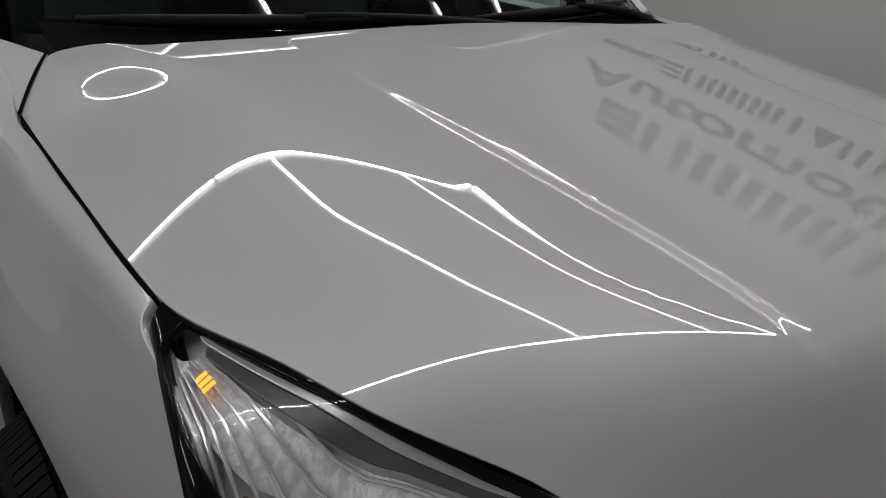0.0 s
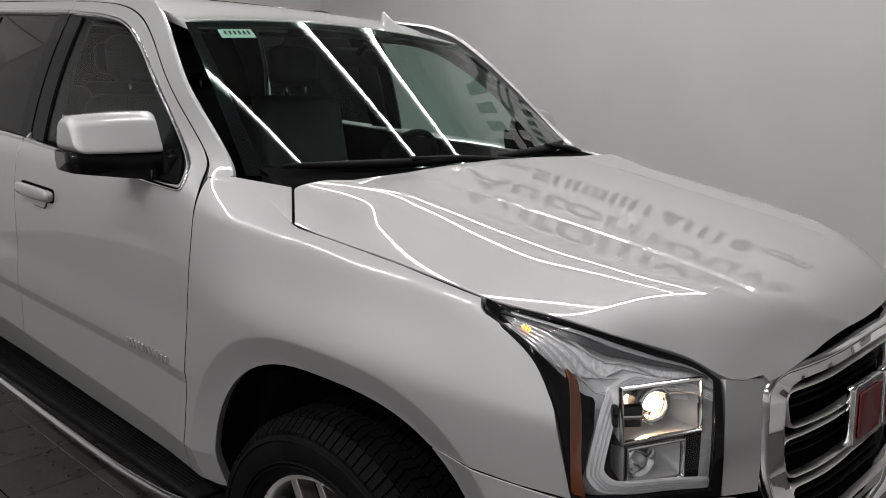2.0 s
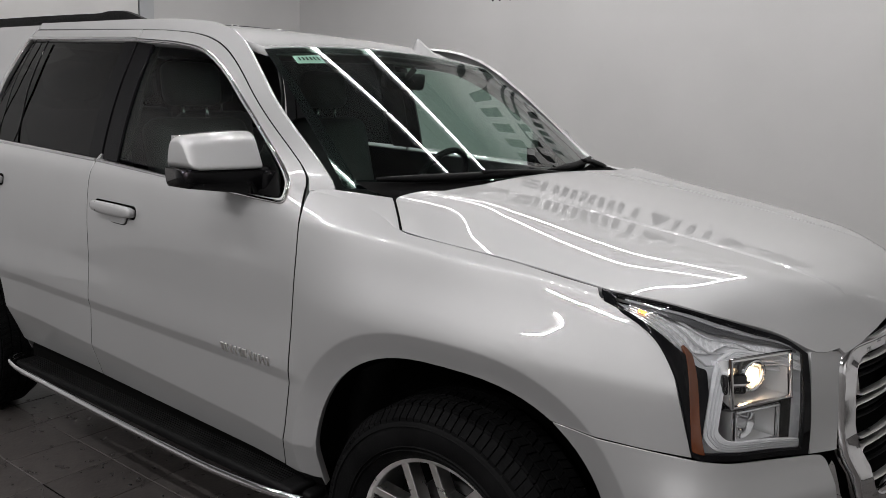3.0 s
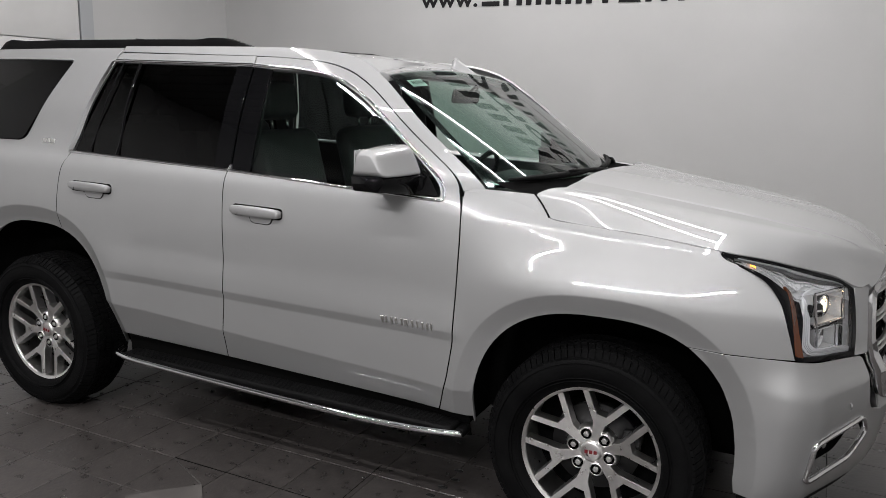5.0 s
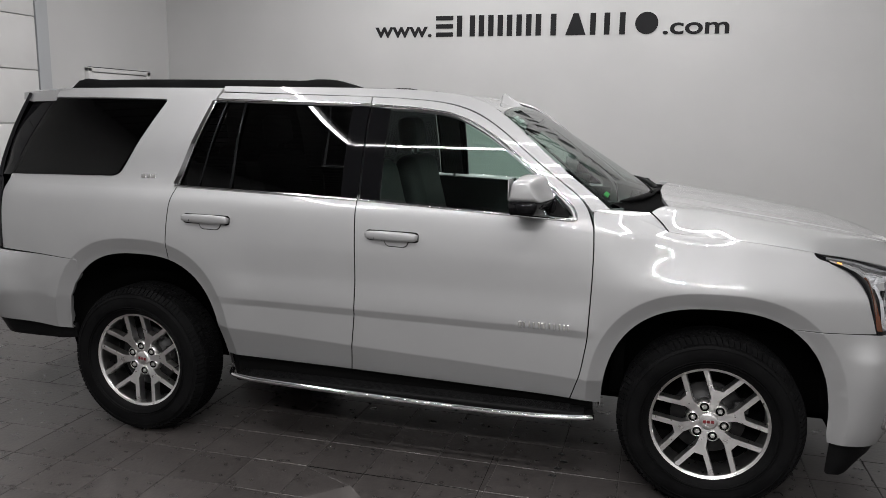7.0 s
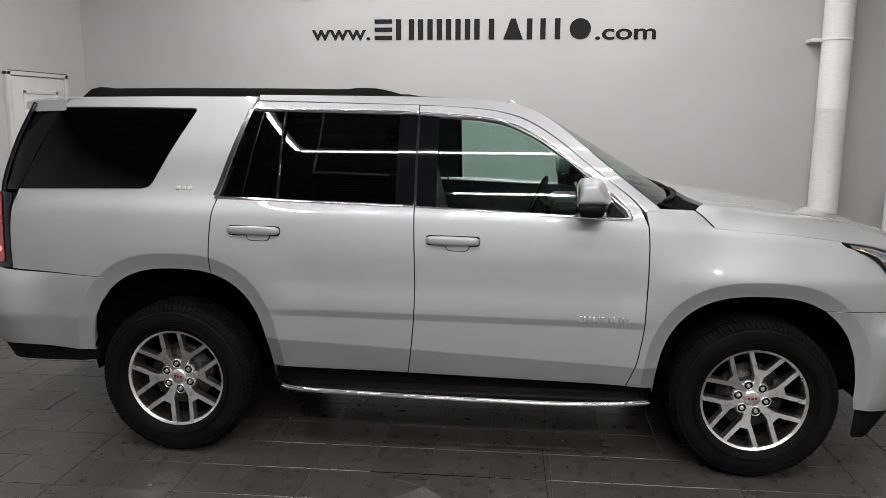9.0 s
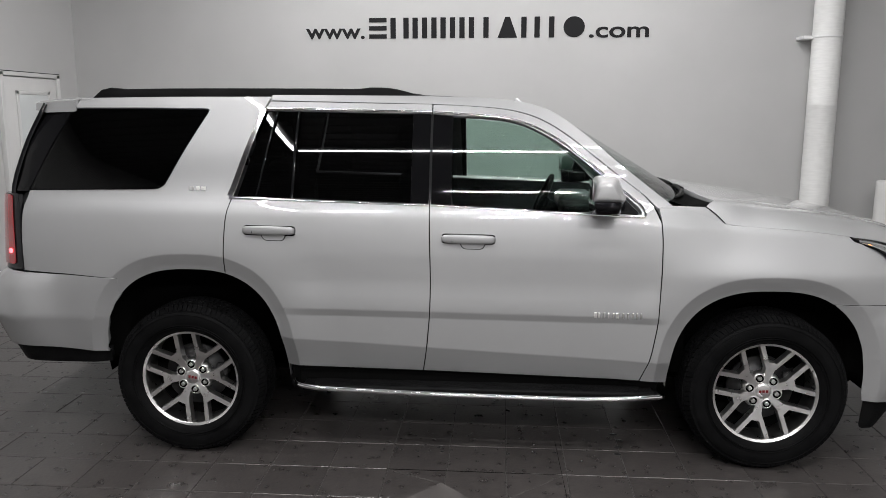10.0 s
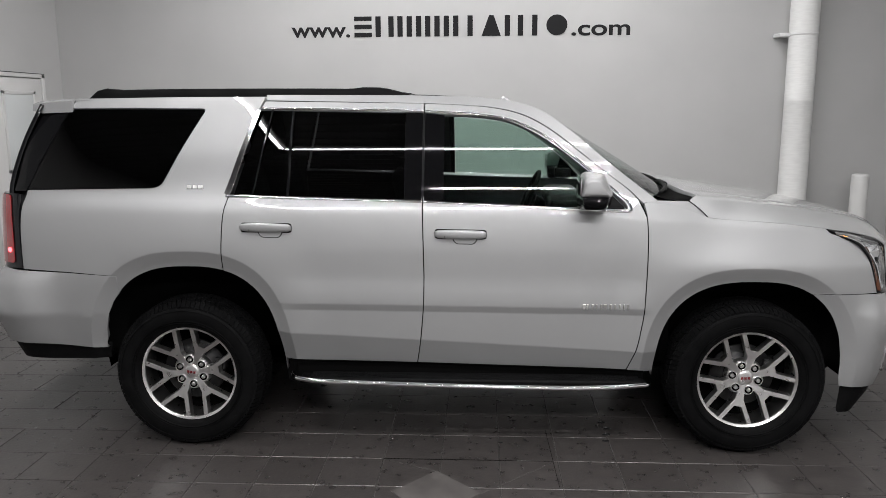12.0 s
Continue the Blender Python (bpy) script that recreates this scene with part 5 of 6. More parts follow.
# emblem as plain red blocks with chrome edges
for k in range(3):
    y0 = -0.27 + 0.185 * k
    b = rounded([(y0, 0.845), (y0 + 0.165, 0.845), (y0 + 0.165, 0.985), (y0, 0.985)], 0.012, 0.03)
    em = panel("emblem", grille, b, lambda a, c: face(a, c, -0.016), chrome, 0.06, 0.02, False, 0.0, "red emblem block with chrome edge")
    panel("emblem_face", em, rounded([(y0 + 0.02, 0.862), (y0 + 0.145, 0.862), (y0 + 0.145, 0.968), (y0 + 0.02, 0.968)], 0.008, 0.03), lambda a, c: face(a, c, -0.016), red_mark, 0.06, 0.004, False, 0.005)


# ---- wheels ----
def wheel(x):
    e = empty("wheel", "", "", (x, -0.873, 0.40))
    e["label"] = "black tyre on a polished six-spoke alloy wheel"
    e.parent = car
    R = 0.405
    prof = [(0.258, -0.105), (0.268, -0.118), (0.280, -0.124), (0.310, -0.134), (0.345, -0.136), (0.366, -0.130), (0.375, -0.120), (0.383, -0.105), (R - 0.015, -0.085), (R - 0.013, -0.04), (R - 0.013, 0.04), (R - 0.015, 0.085), (0.383, 0.105), (0.366, 0.130), (0.34, 0.136), (0.280, 0.124), (0.258, 0.105)]
    part("tyre", lathe(prof, 96), rubber, e).matrix_parent_inverse = Matrix()
    rings = []
    for r in (0.290, 0.300, 0.356):
        rings.append(part("tyre_rib", lathe([(r - 0.002, -0.125), (r - 0.001, -0.1375 if r > 0.28 else -0.131), (r + 0.001, -0.1375 if r > 0.28 else -0.131), (r + 0.002, -0.125)], 96), rubber, e))
    bm = bmesh.new()
    rnd = random.Random(7)
    count = 96
    for k in range(count):
        a0 = k * math.tau / count
        for j, (ya, yb, h, sk) in enumerate(((-0.129, -0.088, 0.393, 0.02), (-0.082, -0.045, 0.398, 0.03), (-0.039, -0.004, 0.399, -0.02), (0.002, 0.039, 0.399, 0.02), (0.045, 0.082, 0.398, -0.03), (0.088, 0.129, 0.393, -0.02))):
            w = math.tau / count * (0.80 + 0.10 * rnd.random())
            vs = []
            for rr in (h - 0.012, h + 0.006):
                for y, da in ((ya, 0), (yb, sk), (yb, sk + w), (ya, w)):
                    rad = rr - (0.022 if y in (-0.129, 0.129) else 0)
                    a = a0 + da + (0.03 if j % 2 else 0)
                    vs.append(bm.verts.new((rad * math.cos(a), y, rad * math.sin(a))))
            for f in ((4, 5, 6, 7), (0, 1, 5, 4), (1, 2, 6, 5), (2, 3, 7, 6), (3, 0, 4, 7)):
                bm.faces.new([vs[i] for i in f])
    bmesh.ops.recalc_face_normals(bm, faces=bm.faces)
    tread = part("tread", bm, rubber, e, "worn tread blocks", smooth=False)
    tread["kind"] = "stuff"
    part("rim", lathe([(0.251, 0.09), (0.247, -0.02), (0.2445, -0.086), (0.2455, -0.0985), (0.2475, -0.1000), (0.2640, -0.1065), (0.2685, -0.1085), (0.2708, -0.106), (0.2712, -0.100), (0.256, -0.09), (0.256, 0.10)], 96), satin, e, "polished rim")
    # disc and barrel are darkened to stand in for shade behind the spokes
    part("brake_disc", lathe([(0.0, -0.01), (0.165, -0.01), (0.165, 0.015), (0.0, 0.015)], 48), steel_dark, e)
    part("shaded_barrel", lathe([(0.05, 0.06), (0.252, 0.06), (0.252, -0.02)], 64), dark_void, e)
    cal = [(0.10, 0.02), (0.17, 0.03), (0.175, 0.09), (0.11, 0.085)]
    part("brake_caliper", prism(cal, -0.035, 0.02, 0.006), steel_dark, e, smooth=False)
    for k in range(6):
        # a Y-shaped spoke: a flat stem and two straight arms
        a = math.radians(90 - 15 + 60 * k)
        half = ((0.036, 0.013), (0.064, 0.0135), (0.085, 0.0175), (0.100, 0.0195), (0.118, 0.0215), (0.176, 0.0565), (0.2345, 0.0913), (0.2422, 0.0715), (0.198, 0.0455), (0.155, 0.0195))
        flat = [(u, -v) for u, v in half] + [(u, v) for u, v in half[::-1]]
        out = [(u * math.cos(a) - v * math.sin(a), u * math.sin(a) + v * math.cos(a)) for u, v in flat]
        bm = bmesh.new()
        def dep(p):
            return -0.066 - 0.032 * (p[0] * math.cos(a) + p[1] * math.sin(a) - 0.05) / 0.20
        n = len(out)
        f = [bm.verts.new((p[0], dep(p), p[1])) for p in out]
        def grow(p, i, m):
            q, b = Vector(out[i - 1]), Vector(out[(i + 1) % n])
            t = (b - q).normalized()
            o = Vector((t.y, -t.x))
            return (p[0] + o.x * m, p[1] + o.y * m)
        g = []
        for i, p in enumerate(out):
            q = grow(p, i, 0.0014)
            g.append(bm.verts.new((q[0], dep(p) + 0.0025, q[1])))
        h = []
        for i, p in enumerate(out):
            q = grow(p, i, 0.0030)
            h.append(bm.verts.new((q[0], dep(p) + 0.045, q[1])))
        bm.faces.new(f)
        for r0, r1 in ((f, g), (g, h)):
            for i in range(n):
                bm.faces.new((r0[i], r1[i], r1[(i + 1) % n], r0[(i + 1) % n]))
        bmesh.ops.recalc_face_normals(bm, faces=bm.faces)
        bmesh.ops.triangulate(bm, faces=[fc for fc in bm.faces if len(fc.verts) > 4])
        part("spoke", bm, satin, e, smooth=False)
        la = a + math.radians(30)
        at = pose(0.069 * math.cos(la), 0, 0.069 * math.sin(la))
        part("wheel_bolt", moved(lathe([(0, -0.0745), (0.0085, -0.0745), (0.0115, -0.0715), (0.0115, -0.050)], 6), at), satin, e, smooth=False)
        # pocket lining is near-black to imitate the shade round the bolt
        part("shaded_pocket", moved(lathe([(0.0, -0.052), (0.0195, -0.052), (0.0195, -0.0700)], 20), at), dark_void, e)
        part("bolt_seat", moved(lathe([(0.0195, -0.050), (0.0198, -0.0695), (0.0215, -0.0710), (0.0240, -0.0700), (0.0335, -0.0480), (0.0335, -0.040)], 24), at), satin, e)
    part("hub", lathe([(0, -0.045), (0.090, -0.045), (0.094, -0.03), (0.094, 0.0)], 40), satin, e)
    cap = part("hub_cap", lathe([(0, -0.0745), (0.030, -0.074), (0.0385, -0.071), (0.041, -0.064), (0.041, -0.04)], 36), satin, e, "silver centre cap with red mark")
    for k in range(3):
        part("cap_mark", moved(box(-0.006, 0.006, -0.0760, -0.073, -0.007, 0.007, 0.001), pose(-0.017 + 0.017 * k, 0, 0)), red_mark, cap, smooth=False)
    part("valve", moved(lathe([(0, -0.112), (0.004, -0.112), (0.005, -0.08)], 10), pose(0.232, 0, 0.02)), black_plastic, e)
    for o in e.children_recursive:
        o.matrix_parent_inverse = Matrix()
    return e


front_wheel = wheel(2.946)
front_wheel.matrix_basis = pose(2.946, -0.873, 0.40, 0, -3, 0)
copy_thing(front_wheel, pose(0, -0.873, 0.40, 0, 9, 0))
copy_thing(front_wheel, pose(2.946, 0.873, 0.40, 0, 0, 180))
copy_thing(front_wheel, pose(0, 0.873, 0.40, 0, 0, 180))

# wheel housings and underside
for x0, c in ((2.950, ARCH_F), (0.024, ARCH_R)):
    for s in (-1, 1):
        bm = bmesh.new()
        rows = []
        for p in arch_path(c, x0 - 0.6, x0 + 0.6, 0.40 if x0 > 1 else 0.47):
            q = (x0 + (p[0] - x0) * 1.015, p[1] + 0.008)
            rim = min(0.955, half_width(*p) - 0.014)
            rows.append([bm.verts.new((q[0], s * y, q[1])) for y in (rim, rim - 0.05, 0.70)])
        for r0, r1 in zip(rows, rows[1:]):
            for j in range(2):
                bm.faces.new((r0[j], r0[j + 1], r1[j + 1], r1[j]))
        bm.faces.new([r[2] for r in rows])
        bmesh.ops.recalc_face_normals(bm, faces=bm.faces)
        part("wheel_housing", bm, dark_void, car, "black wheel housing")
bm = box(-0.55, 3.55, -0.55, 0.55, 0.32, 0.46, 0.02)
part("underbody", bm, dark_void, car, "dark underbody")
part("underbody", box(0.56, 2.40, -0.90, 0.90, 0.33, 0.45, 0.02), dark_void, car, "dark underbody")
part("engine_cover", box(2.60, 3.70, -0.60, 0.60, 0.46, 1.02, 0.02), dark_void, car, "dark engine bay block")
part("firewall", box(2.50, 2.56, -0.85, 0.85, 0.46, 1.26, 0.0), dark_void, car)

# running boards
for s in (-1, 1):
    bm = box(0.60, 2.40, s * 0.86, s * 0.992, 0.356, 0.392, 0.012)
    board = part("running_board", bm, black_plastic, car, "black running board with a chrome tube edge")
    for k in range(9):
        part("board_rib", box(0.66, 2.33, s * (0.875 + 0.012 * k), s * (0.880 + 0.012 * k), 0.391, 0.3955, 0.001), black_plastic, board)
    pts = rounded([(0.555, -0.94), (0.585, -1.010, 0.05), (0.70, -1.032, 0.1), (2.05, -1.032, 0.2), (2.30, -1.018, 0.1), (2.445, -0.988)], 0.05, 0.02, False)
    zz = smooth_fn([0.5, 0.7, 2.0, 2.43], [0.402, 0.389, 0.366, 0.374])
    tube("board_tube", board, [Vector((p.x, -s * p.y, zz(p.x))) for p in pts], 0.0125, chrome, 14, "polished chrome tube")
    part("board_end", box(2.37, 2.435, s * 0.87, s * 0.95, 0.335, 0.372, 0.012), black_plastic, board)

# door mirrors
for s in (-1, 1):
    bm = bmesh.new()
    rings = []
    fillet = 0.026
    for y, inset in [(0.938, 0.008), (0.942, 0.002), (0.948, 0.0)] + [(0.962 + 0.0215 * k, 0.0) for k in range(9)] + [(1.140 + fillet * math.sin(q), fillet * (1 - math.cos(q))) for q in np.linspace(0.12, 1.45, 9)]:
        t = (y - 0.938) / 0.228
        top, lean = 1.482 - 0.016 * t * t, 0.040 * t * t
        prof = rounded([(2.046, 1.371, 0.012), (2.224 - lean, 1.371, 0.014), (2.176 - lean, top, 0.030), (2.062, top - 0.002, 0.032)], 0.02, 0.0052)
        mid = Vector((2.13 - lean / 2, 1.42))
        ring = []
        for n in range(64):
            u = n / 64 * len(prof)
            p = prof[int(u)].lerp(prof[(int(u) + 1) % len(prof)], u % 1)
            d = p - mid
            p = mid + Vector((d.x * (1 - inset / 0.085), d.y * (1 - inset / 0.055)))
            ring.append(bm.verts.new((p.x, s * y, p.y)))
        rings.append(ring)
    for r0, r1 in zip(rings, rings[1:]):
        for j in range(64):
            bm.faces.new((r0[j], r0[(j + 1) % 64], r1[(j + 1) % 64], r1[j]))
    bm.faces.new(rings[0])
    bm.faces.new(rings[-1])
    bmesh.ops.recalc_face_normals(bm, faces=bm.faces)
    cap = sharp(part("door_mirror", bm, paint, car, "silver capped door mirror on a black foot"), 50)
    bm = bmesh.new()
    rings = []
    for i in range(13):
        t = i / 12
        y = 0.90 + 0.268 * t
        z0 = 1.284 + 0.034 * t
        z1 = 1.374 + 0.0 * t
        x0, x1 = 2.046, 2.215 - 0.045 * t**2
        rings.append([bm.verts.new((x, s * y, z)) for x, z in ((x0, z1), (x0 + 0.006, (z0 + z1) / 2), (x0 + 0.010, z0), (x1 - 0.016, z0), (x1, z1 - 0.018), (x1 - 0.003, z1))])
    for r0, r1 in zip(rings, rings[1:]):
        for j in range(6):
            bm.faces.new((r0[j], r0[(j + 1) % 6], r1[(j + 1) % 6], r1[j]))
    bm.faces.new(rings[0])
    bm.faces.new(rings[-1])
    bmesh.ops.bevel(bm, geom=list(bm.edges), offset=0.004, segments=2, affect="EDGES")
    bmesh.ops.recalc_face_normals(bm, faces=bm.faces)
    part("mirror_foot", bm, black_trim, cap, "gloss black mirror foot")
    part("mirror_arm", box(2.10, 2.225, s * 0.875, s * 0.940, 1.290, 1.365, 0.014, 3), black_trim, cap)
    part("mirror_glass", moved(box(-0.003, 0.003, -0.088, 0.088, -0.045, 0.045, 0.002), pose(2.044, s * 1.05, 1.42)), chrome, cap, "mirror glass")

# badges as plain chrome bars
def badge(name, fn, flip, x0, z0, h, bars, label):
    n = normal_of(fn, x0, z0, flip)
    side = Vector((1, 0, 0))
    side = (side - n * side.dot(n)).normalized()
    turn = Matrix((side, n, side.cross(n))).transposed().to_4x4()
    root = None
    for dx, w in bars:
        m = Matrix.Translation(fn(x0 + dx + w / 2, z0 + h / 2) + normal_of(fn, x0 + dx, z0, flip) * 0.003) @ turn
        ob = part(name if root is None else "badge_bar", moved(box(-w / 2, w / 2, -0.003, 0.003, -h / 2, h / 2, 0.0012, 1), m), satin, car if root is None else root, label if root is None else "", smooth=False)
        root = root or ob


for fn, flip, s in SIDES:
    badge("door_badge", fn, flip, 2.084, 0.780, 0.030, ((0.000, 0.014), (0.020, 0.009), (0.046, 0.008), (0.066, 0.008), (0.091, 0.008), (0.106, 0.016), (0.139, 0.008), (0.161, 0.008), (0.185, 0.008), (0.205, 0.008), (0.224, 0.008)), "chrome bar badge on the front door")
    badge("pillar_badge", fn, flip, 0.020, 1.386, 0.020, ((0, 0.024), (0.033, 0.020), (0.060, 0.026)), "small chrome bar badge on the rear pillar")

# stock tag inside the screen, with bars for its handwriting
tag = panel("screen_tag", car, rounded([(-0.705, 0.875, 0), (-0.545, 0.875, 0), (-0.545, 0.940, 0), (-0.705, 0.940, 0)], 0, 0.03), shield, tag_paper, 0.05, 0.0, lift=-0.006, label="pale paper tag behind the windscreen top")
for k in range(6):
    y = -0.685 + 0.022 * k
    panel("tag_mark", tag, rounded([(y, 0.894, 0), (y + 0.010, 0.894, 0), (y + 0.010, 0.924, 0), (y, 0.924, 0)], 0, 0.02), shield, ink, 0.05, 0.0, lift=-0.003)


# ---- interior ----
part("dashboard", box(2.02, 2.52, -0.80, 0.80, 0.98, 1.20, 0.07, 4), trim_dark, car, "dark dashboard")
part("instrument_hood", box(1.98, 2.22, 0.18, 0.60, 1.16, 1.27, 0.05, 4), trim_dark, car, "hood over the instruments")
part("centre_stack", box(1.98, 2.30, -0.17, 0.17, 0.80, 1.24, 0.03, 3), black_plastic, car, "centre stack")
part("console", box(1.10, 2.05, -0.15, 0.15, 0.50, 0.84, 0.04, 3), trim_dark, car, "centre console")
part("cabin_floor", box(-0.80, 2.52, -0.66, 0.66, 0.46, 0.52), trim_dark, car, "dark cabin floor")
part("load_cover", box(-0.95, -0.55, -0.80, 0.80, 0.52, 1.36, 0.02), trim_dark, car, "dark rear cabin lining")


def LINER(x, y):
    p = ROOF2(x, y)
    return Vector((x, y, p.z - 0.05))


panel("headliner", car, rounded([(-0.62, -0.62), (1.68, -0.60), (1.68, 0.60), (-0.62, 0.62)], 0.05, 0.06), LINER, headliner, 0.12, 0.0, True, 0.0, "grey cloth headliner")
panel("sun_visor", car, rounded([(1.55, -0.55), (1.74, -0.53), (1.74, -0.12), (1.55, -0.12)], 0.03, 0.04), lambda a, b: LINER(a, b) - Vector((0, 0, 0.012)), headliner, 0.08, 0.012, True, 0.0, "grey sun visor")
panel("sun_visor", car, rounded([(1.55, 0.12), (1.74, 0.12), (1.74, 0.53), (1.55, 0.55)], 0.03, 0.04), lambda a, b: LINER(a, b) - Vector((0, 0, 0.012)), headliner, 0.08, 0.012, True, 0.0, "grey sun visor")
wh = bmesh.new()
rings = []
for k in range(40):
    a = math.tau * k / 40
    c = Vector((0, math.cos(a), math.sin(a)))
    rings.append([wh.verts.new(c * (0.185 + 0.015 * math.cos(b)) + Vector((0.015 * math.sin(b), 0, 0))) for b in [math.tau * j / 8 for j in range(8)]])
for k in range(40):
    r0, r1 = rings[k], rings[(k + 1) % 40]
    for j in range(8):
        wh.faces.new((r0[j], r0[(j + 1) % 8], r1[(j + 1) % 8], r1[j]))
box(-0.01, 0.05, -0.065, 0.065, -0.065, 0.05, 0.02, 2, wh)
box(-0.005, 0.012, -0.18, 0.18, -0.018, 0.018, 0.006, 2, wh)
box(-0.005, 0.012, -0.018, 0.018, -0.18, 0.0, 0.006, 2, wh)
bmesh.ops.recalc_face_normals(wh, faces=wh.faces)
part("steering_wheel", moved(wh, Matrix.Translation((1.88, 0.40, 1.20)) @ pose(0, 0, 0, 0, 24, 0)), black_plastic, car, "black steering wheel")
tube("steering_column", car, [Vector((1.90, 0.40, 1.19)), Vector((2.10, 0.40, 1.10))], 0.04, black_plastic, 10)
part("inner_mirror", moved(box(-0.02, 0.012, -0.12, 0.12, -0.035, 0.035, 0.016, 3), Matrix.Translation((1.965, 0.02, 1.665)) @ pose(0, 0, 0, 0, 10, -6)), black_plastic, car, "black inner mirror")
tube("mirror_stalk", car, [Vector((1.98, 0.02, 1.68)), Vector((2.02, 0.02, 1.715))], 0.012, black_plastic, 8)
part("green_tag", moved(box(-0.004, 0.004, -0.10, 0.10, -0.016, 0.016, 0.003), Matrix.Translation((2.36, 0.50, 1.26)) @ pose(0, 0, 0, 0, -55, 0)), green_film, car, "bright green tag on the dashboard")


def seat(x, y, back=0.0):
    e = empty("seat", "", "", (x, y, 0.5))
    e["label"] = "black leather car seat with headrest"
    e.parent = car
    bm = box(-0.26, 0.27, -0.25, 0.25, 0.22, 0.40, 0.07, 4)
    part("seat_cushion", bm, seat_leather, e)
    bm = box(-0.08, 0.08, -0.25, 0.25, 0.0, 0.64, 0.07, 4)
    part("seat_back", moved(bm, Matrix.Translation((-0.24, 0, 0.36)) @ pose(0, 0, 0, 0, -14, 0)), seat_leather, e)
    bm = box(-0.06, 0.06, -0.135, 0.135, 0.0, 0.19, 0.05, 4)
    part("headrest", moved(bm, Matrix.Translation((-0.40, 0, 1.03)) @ pose(0, 0, 0, 0, -8, 0)), seat_leather, e)
    for d in (-0.06, 0.06):
        tube("headrest_post", e, [Vector((-0.385, d, 0.96)), Vector((-0.395, d, 1.06))], 0.008, chrome, 8)
    part("seat_base", box(-0.22, 0.22, -0.2, 0.2, 0.0, 0.24, 0.02), black_plastic, e)
    for o in e.children_recursive:
        o.matrix_parent_inverse = Matrix()
    return e


first_seat = seat(1.52, -0.40)
for x, y in ((1.52, 0.40), (0.55, -0.42), (0.55, 0.42), (-0.25, -0.40), (-0.25, 0.40)):
    copy_thing(first_seat, pose(x, y, 0.5))


# ---- things on the walls ----
sign = empty("wall_sign", "black wall lettering with a web address", "sign", (1.3, WALL_N, 2.6))


def words(text, x, z, size, parent, width=None):
    c = bpy.data.curves.new("lettering", "FONT")
    c.body, c.size, c.extrude, c.offset = text, size, 0.003, 0.018 * size
    ob = new("lettering", c)
    ob.parent = parent
    ob.matrix_parent_inverse = parent_base(parent).inverted()
    c.materials.append(ink)
    bpy.context.view_layer.update()
    k = (width / ob.dimensions.x) if width else 1.0
    ob.matrix_basis = Matrix.Translation((x, WALL_N - 0.004, z)) @ pose(0, 0, 0, 90, 0, 0) @ Matrix.Diagonal((k, 1, 1, 1))
    return ob


def letter_shapes(spec, x, z, height, unit, stroke, gap, parent):
    """Plain black shapes in the places of a name's letters: level bars, upright bars, wedges and discs."""
    y0, y1 = WALL_N - 0.007, WALL_N - 0.001
    for kind, wide in spec:
        w = wide * unit
        if kind == "level":
            for k in range(3):
                zk = z + (height - 0.8 * stroke) * k / 2
                part("letter_bar", box(x, x + w, y0, y1, zk, zk + 0.8 * stroke), ink, parent, smooth=False)
        elif kind == "wedge":
            part("letter_wedge", prism([(x, z), (x + w, z), (x + 0.62 * w, z + height), (x + 0.38 * w, z + height)], y0, y1), ink, parent, smooth=False)
        elif kind == "disc":
            ring = [(x + w / 2 + w / 2 * math.cos(a), z + height / 2 + height / 2 * math.sin(a)) for a in np.linspace(0, math.tau, 28, endpoint=False)]
            part("letter_disc", prism(ring, y0, y1), ink, parent, smooth=False)
        else:
            n = int(kind)
            for k in range(n):
                bx = x + (w - stroke) * k / (n - 1) if n > 1 else x + w / 2 - stroke / 2
                part("letter_bar", box(bx, bx + stroke, y0, y1, z, z + height), ink, parent, smooth=False)
        x += w + gap
    return x


SPEC = (("level", 0.92), ("2", 0.95), ("3", 1.25), ("3", 1.25), ("1", 0.3), ("1", 0.8), ("wedge", 1.0), ("2", 0.95), ("1", 0.8), ("disc", 1.08))
words("www.", -0.69, 2.635, 0.245, sign, 0.70)
letter_shapes(SPEC, 0.055, 2.632, 0.235, 0.226, 0.062, 0.045, sign)
words(".com", 2.60, 2.632, 0.245, sign, 0.68)
top_sign = empty("wall_sign", "large black name lettering high on the wall", "sign", (1.3, WALL_N, 3.3))
words("Automotive", -0.78, 3.10, 0.50, top_sign, 4.3)
letter_shapes(SPEC[:6], -0.42, 3.56, 0.44, 0.55, 0.150, 0.11, top_sign)

# duct with its clamp
DX, DY = 5.20, 4.36
duct = empty("wall_duct", "white wrapped vertical duct strapped to the wall", "duct", (DX, DY, 0))
part("duct_pipe", moved(lathe([(0.155, 0.30), (0.157, 1.0), (0.155, 1.85), (0.159, 1.86), (0.155, 1.875), (0.156, 3.0), (0.155, CEIL_Z)], 40, "Z"), pose(DX, DY, 0)), duct_paint, duct)
part("duct_boot", moved(lathe([(0.26, 0.0), (0.26, 0.22), (0.235, 0.30), (0.158, 0.36)], 40, "Z"), pose(DX, DY, 0)), duct_paint, duct)
part("strap", moved(lathe([(0.156, 2.585), (0.162, 2.587), (0.162, 2.607), (0.156, 2.609)], 40, "Z"), pose(DX, DY, 0)), fixture, duct)
part("strap_ear", box(DX - 0.27, DX - 0.14, DY - 0.02, DY + 0.19, 2.575, 2.615, 0.006), fixture, duct)


